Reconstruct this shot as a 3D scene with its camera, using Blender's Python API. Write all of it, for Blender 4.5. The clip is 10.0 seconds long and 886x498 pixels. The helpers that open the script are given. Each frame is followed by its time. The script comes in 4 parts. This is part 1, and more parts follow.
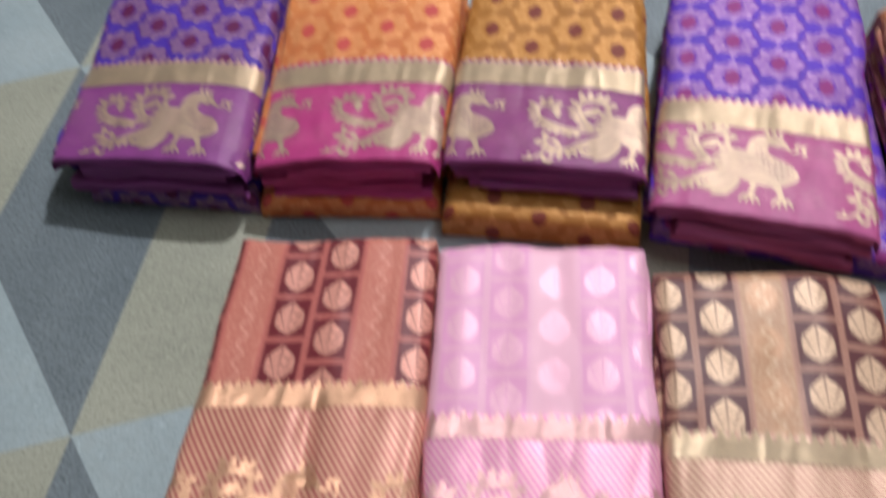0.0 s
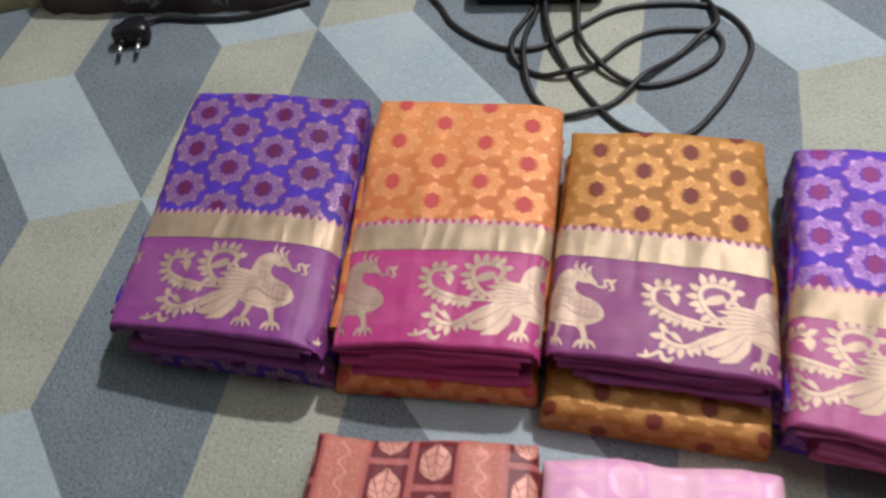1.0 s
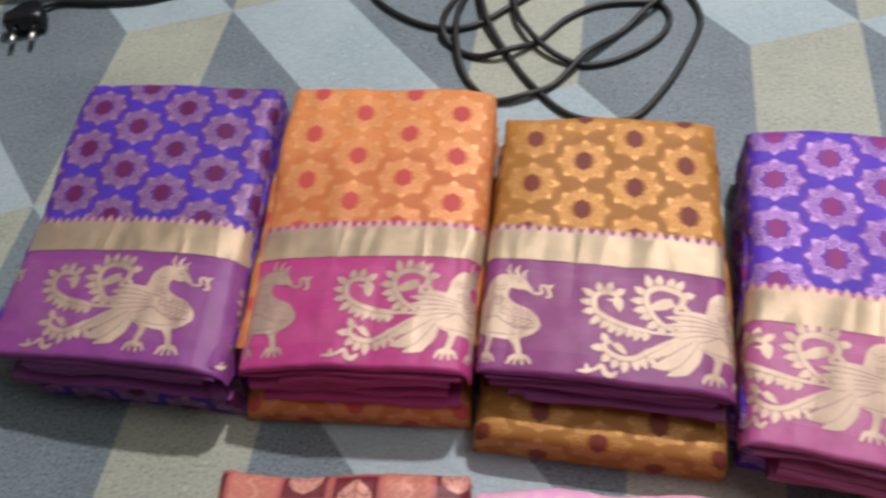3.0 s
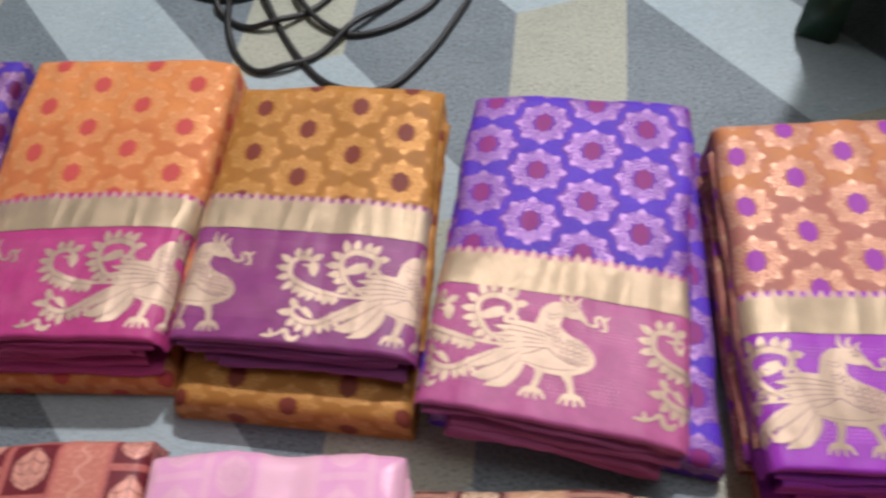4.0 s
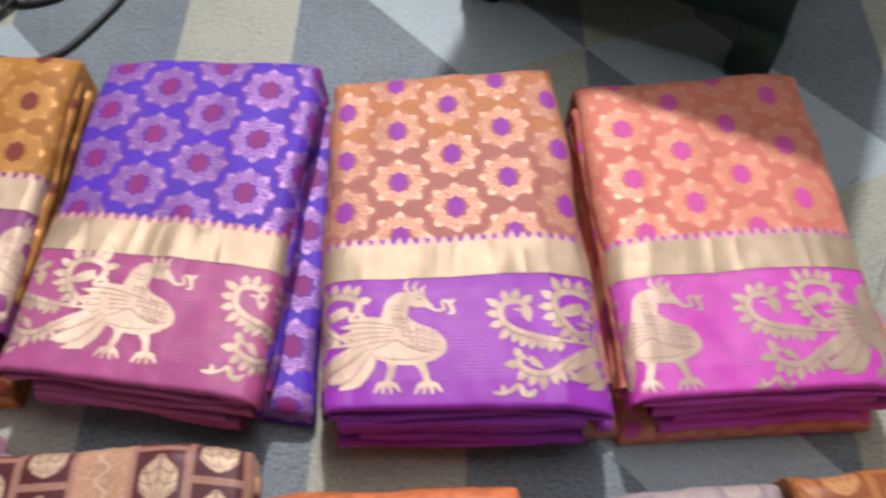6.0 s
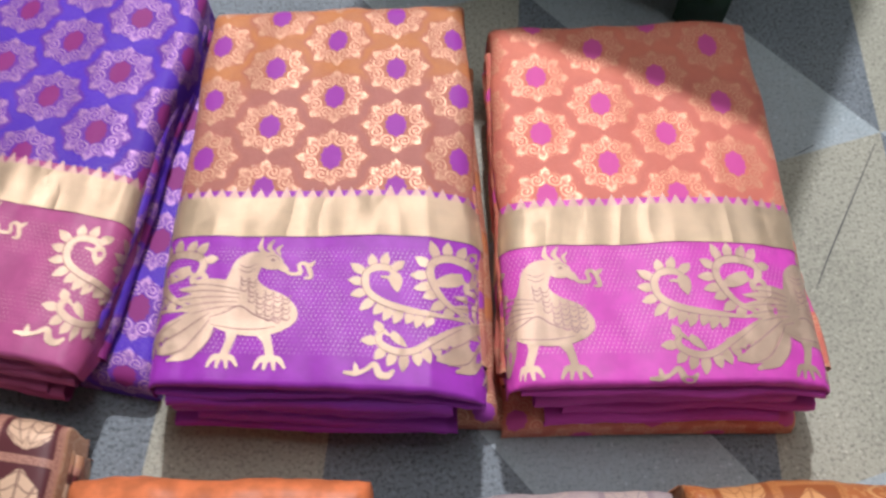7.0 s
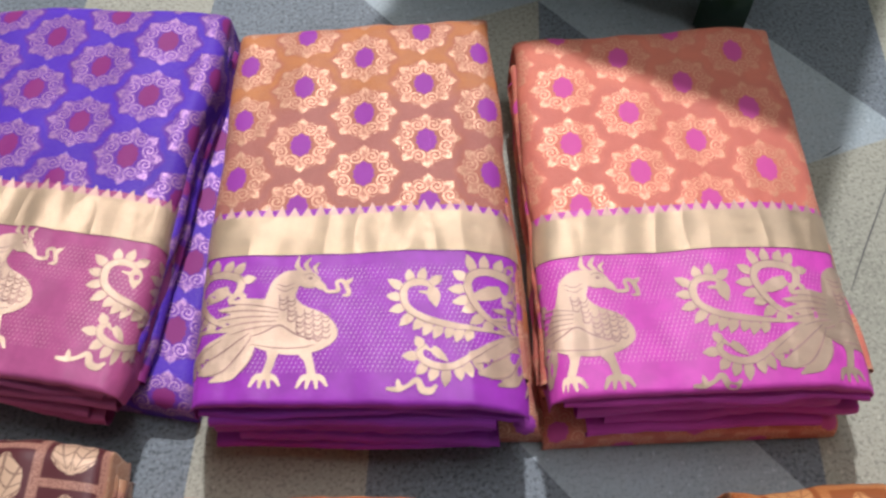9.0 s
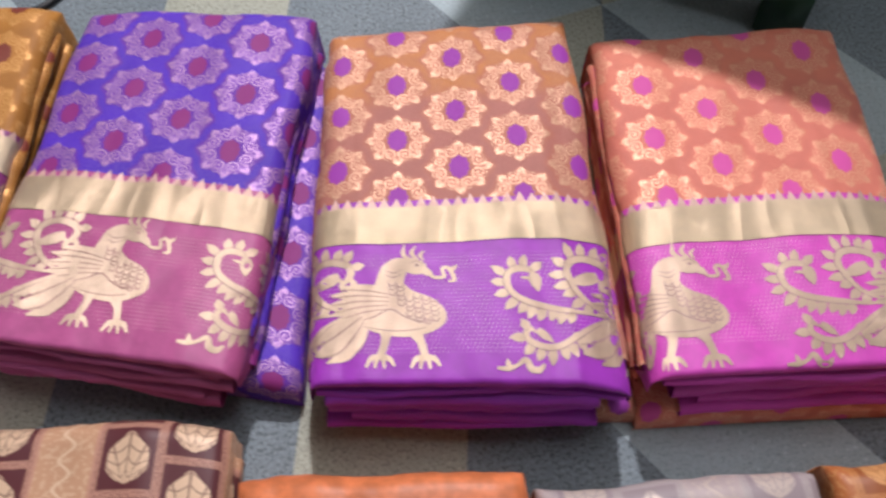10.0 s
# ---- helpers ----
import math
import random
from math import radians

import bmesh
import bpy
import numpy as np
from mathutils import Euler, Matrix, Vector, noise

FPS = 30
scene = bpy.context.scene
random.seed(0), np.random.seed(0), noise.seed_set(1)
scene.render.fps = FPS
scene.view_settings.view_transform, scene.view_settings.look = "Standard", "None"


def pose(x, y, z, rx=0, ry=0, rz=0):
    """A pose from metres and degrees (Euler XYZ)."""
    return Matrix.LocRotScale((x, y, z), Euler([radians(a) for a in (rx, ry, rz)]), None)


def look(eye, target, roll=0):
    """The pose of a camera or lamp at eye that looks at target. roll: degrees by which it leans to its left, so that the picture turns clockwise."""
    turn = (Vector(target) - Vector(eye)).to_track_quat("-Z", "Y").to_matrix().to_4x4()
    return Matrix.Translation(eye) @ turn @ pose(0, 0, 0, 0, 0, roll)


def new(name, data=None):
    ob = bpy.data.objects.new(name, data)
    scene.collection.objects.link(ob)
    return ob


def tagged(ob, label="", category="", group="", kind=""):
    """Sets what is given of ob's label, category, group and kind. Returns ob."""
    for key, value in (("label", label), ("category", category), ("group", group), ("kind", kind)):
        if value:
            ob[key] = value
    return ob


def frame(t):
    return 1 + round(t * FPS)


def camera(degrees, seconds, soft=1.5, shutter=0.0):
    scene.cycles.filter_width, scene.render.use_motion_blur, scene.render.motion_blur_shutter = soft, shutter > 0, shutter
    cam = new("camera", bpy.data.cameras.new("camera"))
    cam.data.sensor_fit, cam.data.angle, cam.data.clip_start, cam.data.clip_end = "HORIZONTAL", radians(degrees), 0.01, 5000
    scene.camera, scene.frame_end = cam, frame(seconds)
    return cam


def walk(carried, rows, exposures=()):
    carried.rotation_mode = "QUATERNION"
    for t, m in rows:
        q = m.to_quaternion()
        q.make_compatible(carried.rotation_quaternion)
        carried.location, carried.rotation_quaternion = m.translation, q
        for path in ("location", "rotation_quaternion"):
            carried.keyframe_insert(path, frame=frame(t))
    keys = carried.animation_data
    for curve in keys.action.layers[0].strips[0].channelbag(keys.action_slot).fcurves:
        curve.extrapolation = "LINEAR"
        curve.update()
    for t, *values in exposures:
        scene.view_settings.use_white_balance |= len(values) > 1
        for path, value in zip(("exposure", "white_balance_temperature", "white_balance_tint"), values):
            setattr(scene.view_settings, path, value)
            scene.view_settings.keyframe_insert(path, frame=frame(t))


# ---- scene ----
cam = camera(56.3, 10.0, soft=2.65, shutter=0.5)
PATH = [
    (0, (0.178, 0.224, 0.725), (0.005, 1.334, -0.93), -8.1),
    (0.5, (0.147, 0.301, 0.762), (-0.089, 1.546, -0.785), -6.3),
    (1, (0.1, 0.396, 0.74), (-0.136, 1.568, -0.864), -8.2),
    (1.5, (0.049, 0.45, 0.699), (-0.2, 1.62, -0.904), -9.3),
    (1.6, (0.044, 0.455, 0.705), (-0.217, 1.607, -0.909), -10.0),
    (2, (0.04, 0.471, 0.681), (-0.243, 1.594, -0.949), -10.8),
    (2.2, (0.044, 0.468, 0.683), (-0.22, 1.59, -0.951), -9.8),
    (3.3, (0.19, 0.467, 0.679), (0.061, 1.606, -0.959), -7.6),
    (3.5, (0.233, 0.467, 0.676), (0.12, 1.596, -0.971), -7.7),
    (4, (0.364, 0.458, 0.668), (0.275, 1.551, -1.004), -5.7),
    (4.5, (0.44, 0.451, 0.669), (0.391, 1.547, -1.003), -5.5),
    (5, (0.498, 0.451, 0.664), (0.485, 1.511, -1.032), -5.0),
    (5.5, (0.579, 0.447, 0.671), (0.585, 1.496, -1.032), -4.3),
    (6, (0.634, 0.425, 0.665), (0.727, 1.458, -1.045), -0.2),
    (6.2, (0.658, 0.419, 0.662), (0.797, 1.483, -1.026), 1.4),
    (7.3, (0.765, 0.471, 0.564), (0.789, 1.421, -1.196), -0.5),
    (7.5, (0.774, 0.475, 0.561), (0.79, 1.433, -1.195), -1.2),
    (8, (0.768, 0.479, 0.555), (0.82, 1.422, -1.208), -0.2),
    (8.5, (0.746, 0.473, 0.565), (0.796, 1.434, -1.188), -0.9),
    (9, (0.72, 0.459, 0.586), (0.767, 1.456, -1.147), -1.6),
    (9.5, (0.695, 0.444, 0.595), (0.759, 1.437, -1.14), -0.1),
    (10, (0.643, 0.436, 0.603), (0.706, 1.456, -1.116), -1.1),
]
walk(cam, [(t, look(eye, target, roll)) for t, eye, target, roll in PATH], [(0.0, 0.02, 6550, 11), (1.0, 0.02, 6600, 13), (3.0, 0.02, 6650, 13), (7.0, 0.12, 6600, 17), (10.0, 0.06, 6600, 16)])


# ---- light: a bulb on the far side of the room, an unseen fill lamp added over the near side ----
world = bpy.data.worlds.new("world")
world.use_nodes = True
world.node_tree.nodes["Background"].inputs[0].default_value = (0.6, 0.65, 0.7, 1)
world.node_tree.nodes["Background"].inputs[1].default_value = 0.13
scene.world = world


def lamp(name, kind, place, target, power, colour, size, size_y=0.0):
    data = bpy.data.lights.new(name, kind)
    data.energy, data.color = power, colour
    if kind == "AREA":
        data.shape, data.size = ("RECTANGLE", size) if size_y else ("DISK", size)
        if size_y:
            data.size_y = size_y
    ob = new(name, data)
    ob.matrix_world = look(place, target)
    return ob


lamp("bulb_light", "AREA", (0.90, 2.32, 2.69), (0.5, 0.8, 0.0), 76, (0.97, 0.97, 1.0), 0.13)
# added fill without a known source, placed to even out the brightness
lamp("tube_light", "AREA", (1.15, 0.95, 2.6), (0.8, 0.85, 0.0), 13, (0.92, 0.96, 1.0), 1.2, 0.25)


# ---- materials ----
class Nodes:
    """Short ways to wire shader nodes."""

    def __init__(self, name):
        self.mat = bpy.data.materials.new(name)
        self.mat.use_nodes = True
        self.tree = self.mat.node_tree
        self.bsdf = self.tree.nodes["Principled BSDF"]

    def put(self, socket, value):
        if isinstance(value, bpy.types.NodeSocket):
            self.tree.links.new(value, socket)
        else:
            socket.default_value = value

    def m(self, op, a, b=0.0, c=0.0):
        n = self.tree.nodes.new("ShaderNodeMath")
        n.operation = op
        for i, v in enumerate((a, b, c)):
            self.put(n.inputs[i], v)
        return n.outputs[0]

    def mix(self, f, a, b):
        n = self.tree.nodes.new("ShaderNodeMix")
        n.data_type = "RGBA"
        self.put(n.inputs[0], f)
        self.put(n.inputs[6], a)
        self.put(n.inputs[7], b)
        return n.outputs[2]

    def uv(self):
        n = self.tree.nodes.new("ShaderNodeUVMap")
        s = self.tree.nodes.new("ShaderNodeSeparateXYZ")
        self.tree.links.new(n.outputs[0], s.inputs[0])
        return n.outputs[0], s.outputs[0], s.outputs[1]

    def coord(self):
        return self.tree.nodes.new("ShaderNodeTexCoord").outputs["Object"]

    def noise(self, at, scale, detail=3.0, rough=0.55, out="Fac"):
        n = self.tree.nodes.new("ShaderNodeTexNoise")
        self.put(n.inputs["Vector"], at)
        n.inputs["Scale"].default_value, n.inputs["Detail"].default_value, n.inputs["Roughness"].default_value = scale, detail, rough
        return n.outputs[out]

    def join(self, x, y):
        n = self.tree.nodes.new("ShaderNodeCombineXYZ")
        self.put(n.inputs[0], x)
        self.put(n.inputs[1], y)
        return n.outputs[0]

    def ramp(self, f, lo, hi):
        n = self.tree.nodes.new("ShaderNodeMapRange")
        n.interpolation_type = "SMOOTHSTEP"
        self.put(n.inputs[0], f)
        n.inputs[1].default_value, n.inputs[2].default_value = lo, hi
        return n.outputs[0]

    def band(self, v, lo, hi, soft):
        return self.m("MULTIPLY", self.ramp(v, lo - soft, lo + soft), self.ramp(v, hi + soft, hi - soft))

    def bump(self, h, strength, distance):
        n = self.tree.nodes.new("ShaderNodeBump")
        n.inputs["Strength"].default_value, n.inputs["Distance"].default_value = strength, distance
        self.put(n.inputs["Height"], h)
        self.tree.links.new(n.outputs[0], self.bsdf.inputs["Normal"])

    def set(self, **kw):
        for k, v in kw.items():
            self.put(self.bsdf.inputs[k.replace("_", " ")], v)
        return self.mat


def rgb(r, g, b):
    """Display values 0-255 to linear."""
    return tuple(((c / 255) / 12.92 if c <= 10 else ((c / 255 + 0.055) / 1.055) ** 2.4) for c in (r, g, b)) + (1.0,)


def scaled(c, k):
    return (c[0] * k, c[1] * k, c[2] * k, 1.0)


def weave(n, uv, strength=0.25):
    """Fine thread relief with broad soft unevenness."""
    fine = n.noise(uv, 1400.0, 2.0)
    broad = n.noise(uv, 60.0, 3.0)
    n.bump(n.m("ADD", n.m("MULTIPLY", fine, 0.25), broad), strength, 0.0012)
    return fine, broad


def plain_silk(name, colour, rough=0.42, sheen=0.3):
    n = Nodes(name)
    uv, a, b = n.uv()
    fine, broad = weave(n, uv)
    c = n.mix(n.ramp(broad, 0.3, 0.75), scaled(colour, 0.72), scaled(colour, 1.2))
    n.set(Base_Color=c, Specular_IOR_Level=0.3, Roughness=rough, Sheen_Weight=sheen, Sheen_Tint=colour)
    return n.mat


def border_silk(name, colour, dash):
    """Border ground with rows of tiny slanting gilt stitches in patches."""
    n = Nodes(name)
    uv, a, b = n.uv()
    fine, broad = weave(n, uv)
    c = n.mix(n.ramp(broad, 0.3, 0.75), scaled(colour, 0.9), scaled(colour, 1.13))
    slant = n.m("SUBTRACT", a, n.m("MULTIPLY", b, 0.45))
    row = n.m("PINGPONG", n.m("DIVIDE", slant, 0.0031), 0.5)
    col = n.m("PINGPONG", n.m("DIVIDE", b, 0.0030), 0.5)
    st = n.m("MULTIPLY", n.ramp(row, 0.36, 0.44), n.ramp(col, 0.2, 0.3))
    patch = n.ramp(n.noise(uv, 26.0, 1.0), 0.36, 0.5)
    st = n.m("MULTIPLY", n.m("MULTIPLY", st, patch), n.band(b, 0.022, 0.1, 0.002))
    n.set(Base_Color=n.mix(n.m("MULTIPLY", st, 0.75), c, dash), Specular_IOR_Level=0.34, Roughness=0.5, Sheen_Weight=0.35, Sheen_Tint=colour)
    return n.mat


def gilt(name, colour, rough=0.37, crease=1.2):
    """Woven metal thread, with soft upright creases that catch the light in patches."""
    n = Nodes(name)
    uv, a, b = n.uv()
    twill = n.m("SINE", n.m("MULTIPLY", n.m("ADD", a, n.m("MULTIPLY", b, 0.8)), 4200.0))
    broad = n.noise(uv, 45.0, 3.0)
    streak = n.noise(n.join(a, n.m("MULTIPLY", b, 0.3)), 24.0, 1.0)
    ridge = n.m("ABSOLUTE", n.m("SUBTRACT", streak, 0.5))
    n.bump(n.m("ADD", n.m("MULTIPLY", twill, 0.05), n.m("ADD", n.m("MULTIPLY", broad, 0.2), n.m("MULTIPLY", ridge, -3.0 * crease))), 0.7, 0.0035)
    c = n.mix(n.ramp(broad, 0.3, 0.7), scaled(colour, 0.88), scaled(colour, 1.05))
    c = n.mix(n.ramp(twill, 0.2, 0.9), c, scaled(colour, 0.84))
    n.set(Base_Color=c, Roughness=rough, Metallic=0.68, Sheen_Weight=0.1)
    return n.mat


def flower_silk(name, ground, ground2, fill, thread, heart, sheen_span=None, soft=0.0028):
    """Silk field with half-drop woven rosettes: an oval heart in a star of scrolled metal-thread petals.
    Between the stars the bare ground shows as bow-ties; an optional (from, to) along the cloth paints warm sheen into
    the colour, turning ground to ground2."""
    n = Nodes(name)
    uv, a, b = n.uv()
    PA, PB = 0.0945, 0.0560

    def cell(v, period, shift):
        t = n.m("ADD", n.m("DIVIDE", v, period), shift)
        return n.m("MULTIPLY", n.m("SUBTRACT", n.m("FRACT", n.m("ADD", t, 0.5)), 0.5), period)

    picks = []
    for shift in (0.0, 0.5):
        x, y = cell(a, PA, shift), n.m("MULTIPLY", cell(b, PB, shift), 1.02)
        r = n.m("SQRT", n.m("ADD", n.m("MULTIPLY", x, x), n.m("MULTIPLY", y, y)))
        picks.append((x, y, r))
    (x1, y1, r1), (x2, y2, r2) = picks
    second = n.m("LESS_THAN", r2, r1)

    def pick(p, q):
        return n.m("ADD", n.m("MULTIPLY", p, n.m("SUBTRACT", 1.0, second)), n.m("MULTIPLY", q, second))

    r, px, py = n.m("MINIMUM", r1, r2), pick(x1, x2), pick(y1, y2)
    th = n.m("ARCTAN2", py, px)
    ragged = n.m("MULTIPLY", n.m("SUBTRACT", n.noise(uv, 420.0, 1.0), 0.5), 0.0030)
    # eight curls round the heart, each a small spiral, with a pointed leaf between neighbours
    turn = n.m("DIVIDE", th, 2 * math.pi / 8)
    phi = n.m("SUBTRACT", n.m("FRACT", n.m("ADD", turn, 8.0)), 0.5)
    lx = n.m("MULTIPLY", n.m("MULTIPLY", phi, 2 * math.pi / 8), r)
    ly = n.m("SUBTRACT", r, 0.0162)
    dl = n.m("SQRT", n.m("ADD", n.m("MULTIPLY", lx, lx), n.m("MULTIPLY", ly, ly)))
    la = n.m("ARCTAN2", ly, lx)
    curl = n.ramp(n.m("ADD", dl, ragged), 0.0068, 0.0056)
    spiral = n.ramp(n.m("SINE", n.m("ADD", la, n.m("MULTIPLY", dl, 2050.0))), -0.35, 0.35)
    far = n.m("SUBTRACT", 0.5, n.m("ABSOLUTE", phi))
    spike = n.m("SUBTRACT", 0.0262, n.m("MULTIPLY", far, 0.0150))
    star = n.ramp(n.m("SUBTRACT", spike, n.m("ADD", r, ragged)), -0.0010, 0.0010)
    wide_y = n.m("MULTIPLY", py, 1.14)
    wide_r = n.m("SQRT", n.m("ADD", n.m("MULTIPLY", px, px), n.m("MULTIPLY", wide_y, wide_y)))
    patch = n.ramp(n.m("SUBTRACT", n.m("SUBTRACT", 0.0288, n.m("MULTIPLY", far, 0.0090)), n.m("ADD", wide_r, ragged)), -soft, soft)
    leafm = n.m("MULTIPLY", star, n.m("MULTIPLY", n.ramp(far, 0.34, 0.14), n.ramp(r, 0.0115, 0.0150)))
    vein = n.ramp(n.m("SUBTRACT", spike, r), 0.0070, 0.0030)
    relief = n.m("MAXIMUM", n.m("MULTIPLY", curl, spiral), n.m("MULTIPLY", leafm, n.m("ADD", 0.35, n.m("MULTIPLY", vein, 0.65))))
    hy = n.m("MULTIPLY", py, 0.72)
    hr = n.m("SQRT", n.m("ADD", n.m("MULTIPLY", px, px), n.m("MULTIPLY", hy, hy)))
    hr = n.m("ADD", hr, n.m("ADD", n.m("MULTIPLY", ragged, 0.25), n.m("MULTIPLY", n.m("COSINE", n.m("MULTIPLY", th, 10.0)), 0.0004)))
    disc = n.ramp(hr, 0.0083, 0.0070)
    relief = n.m("MULTIPLY", relief, n.m("SUBTRACT", 1.0, disc))
    fine, broad = n.noise(uv, 1400.0, 2.0), n.noise(uv, 60.0, 3.0)
    height = n.m("ADD", n.m("ADD", n.m("MULTIPLY", fine, 0.25), broad), n.m("MULTIPLY", relief, 0.55))
    n.bump(height, 0.35, 0.0012)
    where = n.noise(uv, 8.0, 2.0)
    # random tone plus painted sheen, warmer towards the back edge
    if sheen_span:
        where = n.m("ADD", n.m("MULTIPLY", where, 0.5), n.m("MULTIPLY", n.ramp(b, *sheen_span), 0.5))
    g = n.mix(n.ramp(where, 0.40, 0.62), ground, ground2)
    g = n.mix(n.m("MULTIPLY", n.ramp(broad, 0.3, 0.8), 0.4), g, scaled(ground, 0.8))
    g = n.mix(n.m("MULTIPLY", n.ramp(fine, 0.45, 0.65), 0.18), g, thread)
    c = n.mix(n.m("MULTIPLY", patch, n.m("ADD", 0.62, n.m("MULTIPLY", broad, 0.5))), g, fill)
    worn = n.ramp(n.noise(uv, 700.0, 1.0), 0.34, 0.6)
    bright = n.m("MULTIPLY", relief, n.m("ADD", 0.14, n.m("MULTIPLY", worn, 0.52)))
    c = n.mix(bright, c, thread)
    c = n.mix(disc, c, heart)
    n.set(Base_Color=c, Roughness=n.m("SUBTRACT", 0.58, n.m("MULTIPLY", relief, 0.12)), Metallic=n.m("MULTIPLY", bright, 0.65), Specular_IOR_Level=0.25, Sheen_Weight=0.25, Sheen_Tint=fill)
    return n.mat


def check_silk(name, ground, line, bud, stripe):
    """Silk field of small squares, a lotus bud in each, every third column a figured stripe."""
    n = Nodes(name)
    uv, a, b = n.uv()
    fine, broad = weave(n, uv)
    CA, CB = 0.0415, 0.0470
    ta = n.m("DIVIDE", a, CA)
    third = n.m("FLOORED_MODULO", n.m("FLOOR", ta), 3.0)
    is_stripe = n.m("LESS_THAN", third, 0.5)
    odd = n.m("GREATER_THAN", third, 1.5)
    fa = n.m("SUBTRACT", n.m("FRACT", ta), 0.5)
    fb = n.m("SUBTRACT", n.m("FRACT", n.m("ADD", n.m("DIVIDE", b, CB), n.m("MULTIPLY", odd, 0.5))), 0.5)
    x, y = n.m("MULTIPLY", fa, CA), n.m("MULTIPLY", fb, CB)
    grid = n.m("MAXIMUM", n.ramp(n.m("ABSOLUTE", fa), 0.41, 0.44), n.ramp(n.m("ABSOLUTE", fb), 0.43, 0.45))
    up = n.m("MINIMUM", n.m("MAXIMUM", n.m("DIVIDE", n.m("ADD", y, 0.0175), 0.0355), 0.0), 1.0)
    fan = n.m("ARCTAN2", x, n.m("ADD", y, 0.0205))
    half = n.m("MULTIPLY", n.m("POWER", n.m("SINE", n.m("MULTIPLY", n.m("POWER", up, 0.86), math.pi)), 0.8), 0.0150)
    half = n.m("ADD", half, n.m("MULTIPLY", n.m("COSINE", n.m("MULTIPLY", fan, 15.0)), 0.0007))
    budm = n.m("MULTIPLY", n.ramp(n.m("SUBTRACT", half, n.m("ABSOLUTE", x)), 0.0002, 0.0012), n.m("MULTIPLY", n.m("GREATER_THAN", up, 0.01), n.m("LESS_THAN", up, 0.99)))
    rise = n.m("ADD", n.m("MULTIPLY", n.m("ABSOLUTE", n.m("SINE", n.m("MULTIPLY", fan, 4.5))), 0.005), y)
    vein = n.m("MAXIMUM", n.ramp(n.m("COSINE", n.m("MULTIPLY", fan, 17.0)), 0.8, 0.97), n.ramp(n.m("COSINE", n.m("MULTIPLY", rise, 760.0)), 0.84, 0.97))
    budm = n.m("MULTIPLY", budm, n.m("SUBTRACT", 1.0, n.m("MULTIPLY", vein, 0.65)))
    twist = n.m("SINE", n.m("MULTIPLY", b, 330.0))
    vine = n.ramp(n.m("ABSOLUTE", n.m("SUBTRACT", x, n.m("MULTIPLY", twist, 0.0042))), 0.0019, 0.0011)
    leafs = n.ramp(n.noise(uv, 260.0, 1.0), 0.52, 0.6)
    dots = n.ramp(n.noise(uv, 700.0, 0.0), 0.42, 0.55)
    c = n.mix(n.m("MULTIPLY", grid, n.m("ADD", 0.55, n.m("MULTIPLY", dots, 0.4))), ground, line)
    c = n.mix(budm, c, bud)
    s = n.mix(n.m("MAXIMUM", vine, n.m("MULTIPLY", leafs, 0.5)), stripe, bud)
    s = n.mix(n.ramp(n.m("ABSOLUTE", fa), 0.44, 0.46), s, line)
    c = n.mix(is_stripe, c, s)
    n.set(Base_Color=c, Specular_IOR_Level=0.3, Roughness=0.44, Metallic=n.m("MULTIPLY", budm, 0.12), Sheen_Weight=0.25, Sheen_Tint=bud)
    return n.mat


def striped_silk(name, ground, thread):
    """Border of close slanting gilt stripes."""
    n = Nodes(name)
    uv, a, b = n.uv()
    fine, broad = weave(n, uv)
    s = n.m("PINGPONG", n.m("DIVIDE", n.m("ADD", a, n.m("MULTIPLY", b, 0.7)), 0.0058), 0.5)
    c = n.mix(n.ramp(s, 0.2, 0.28), ground, thread)
    c = n.mix(n.ramp(broad, 0.35, 0.8), c, n.mix(0.35, c, ground))
    n.set(Base_Color=c, Roughness=0.4, Metallic=0.15, Sheen_Weight=0.25, Sheen_Tint=thread)
    return n.mat


def floor_print(name, c1, c2, speck, fleck):
    """Printed vinyl: a mottled, finely speckled ground with dark chips and pale flecks."""
    n = Nodes(name)
    at = n.coord()
    big = n.noise(at, 7.0, 4.0)
    mid = n.noise(at, 90.0, 4.0, 0.65)
    grain = n.noise(at, 330.0, 2.0, 0.6)
    chips = n.noise(at, 210.0, 1.0)
    streak = n.noise(n.join(n.m("MULTIPLY", n.noise(at, 3.0, 2.0), 2.0), n.noise(at, 5.0, 2.0)), 18.0, 2.0)
    c = n.mix(n.ramp(big, 0.3, 0.7), c1, c2)
    c = n.mix(n.m("MULTIPLY", n.ramp(mid, 0.35, 0.7), 0.5), c, scaled(c1, 1.3))
    c = n.mix(n.m("MULTIPLY", n.ramp(grain, 0.50, 0.68), speck), c, scaled(c1, 0.36))
    c = n.mix(n.m("MULTIPLY", n.ramp(grain, 0.44, 0.30), fleck), c, scaled(c2, 1.5))
    c = n.mix(n.m("MULTIPLY", n.ramp(chips, 0.68, 0.73), speck), c, scaled(c1, 0.28))
    c = n.mix(n.m("MULTIPLY", n.ramp(chips, 0.31, 0.27), 0.5), c, scaled(c2, 1.6))
    c = n.mix(n.m("MULTIPLY", n.band(streak, 0.49, 0.51, 0.012), 0.10), c, scaled(c1, 0.5))
    n.bump(n.m("ADD", mid, n.m("MULTIPLY", grain, 0.4)), 0.12, 0.001)
    n.set(Base_Color=c, Roughness=n.m("ADD", 0.46, n.m("MULTIPLY", big, 0.2)), Specular_IOR_Level=0.28)
    return n.mat


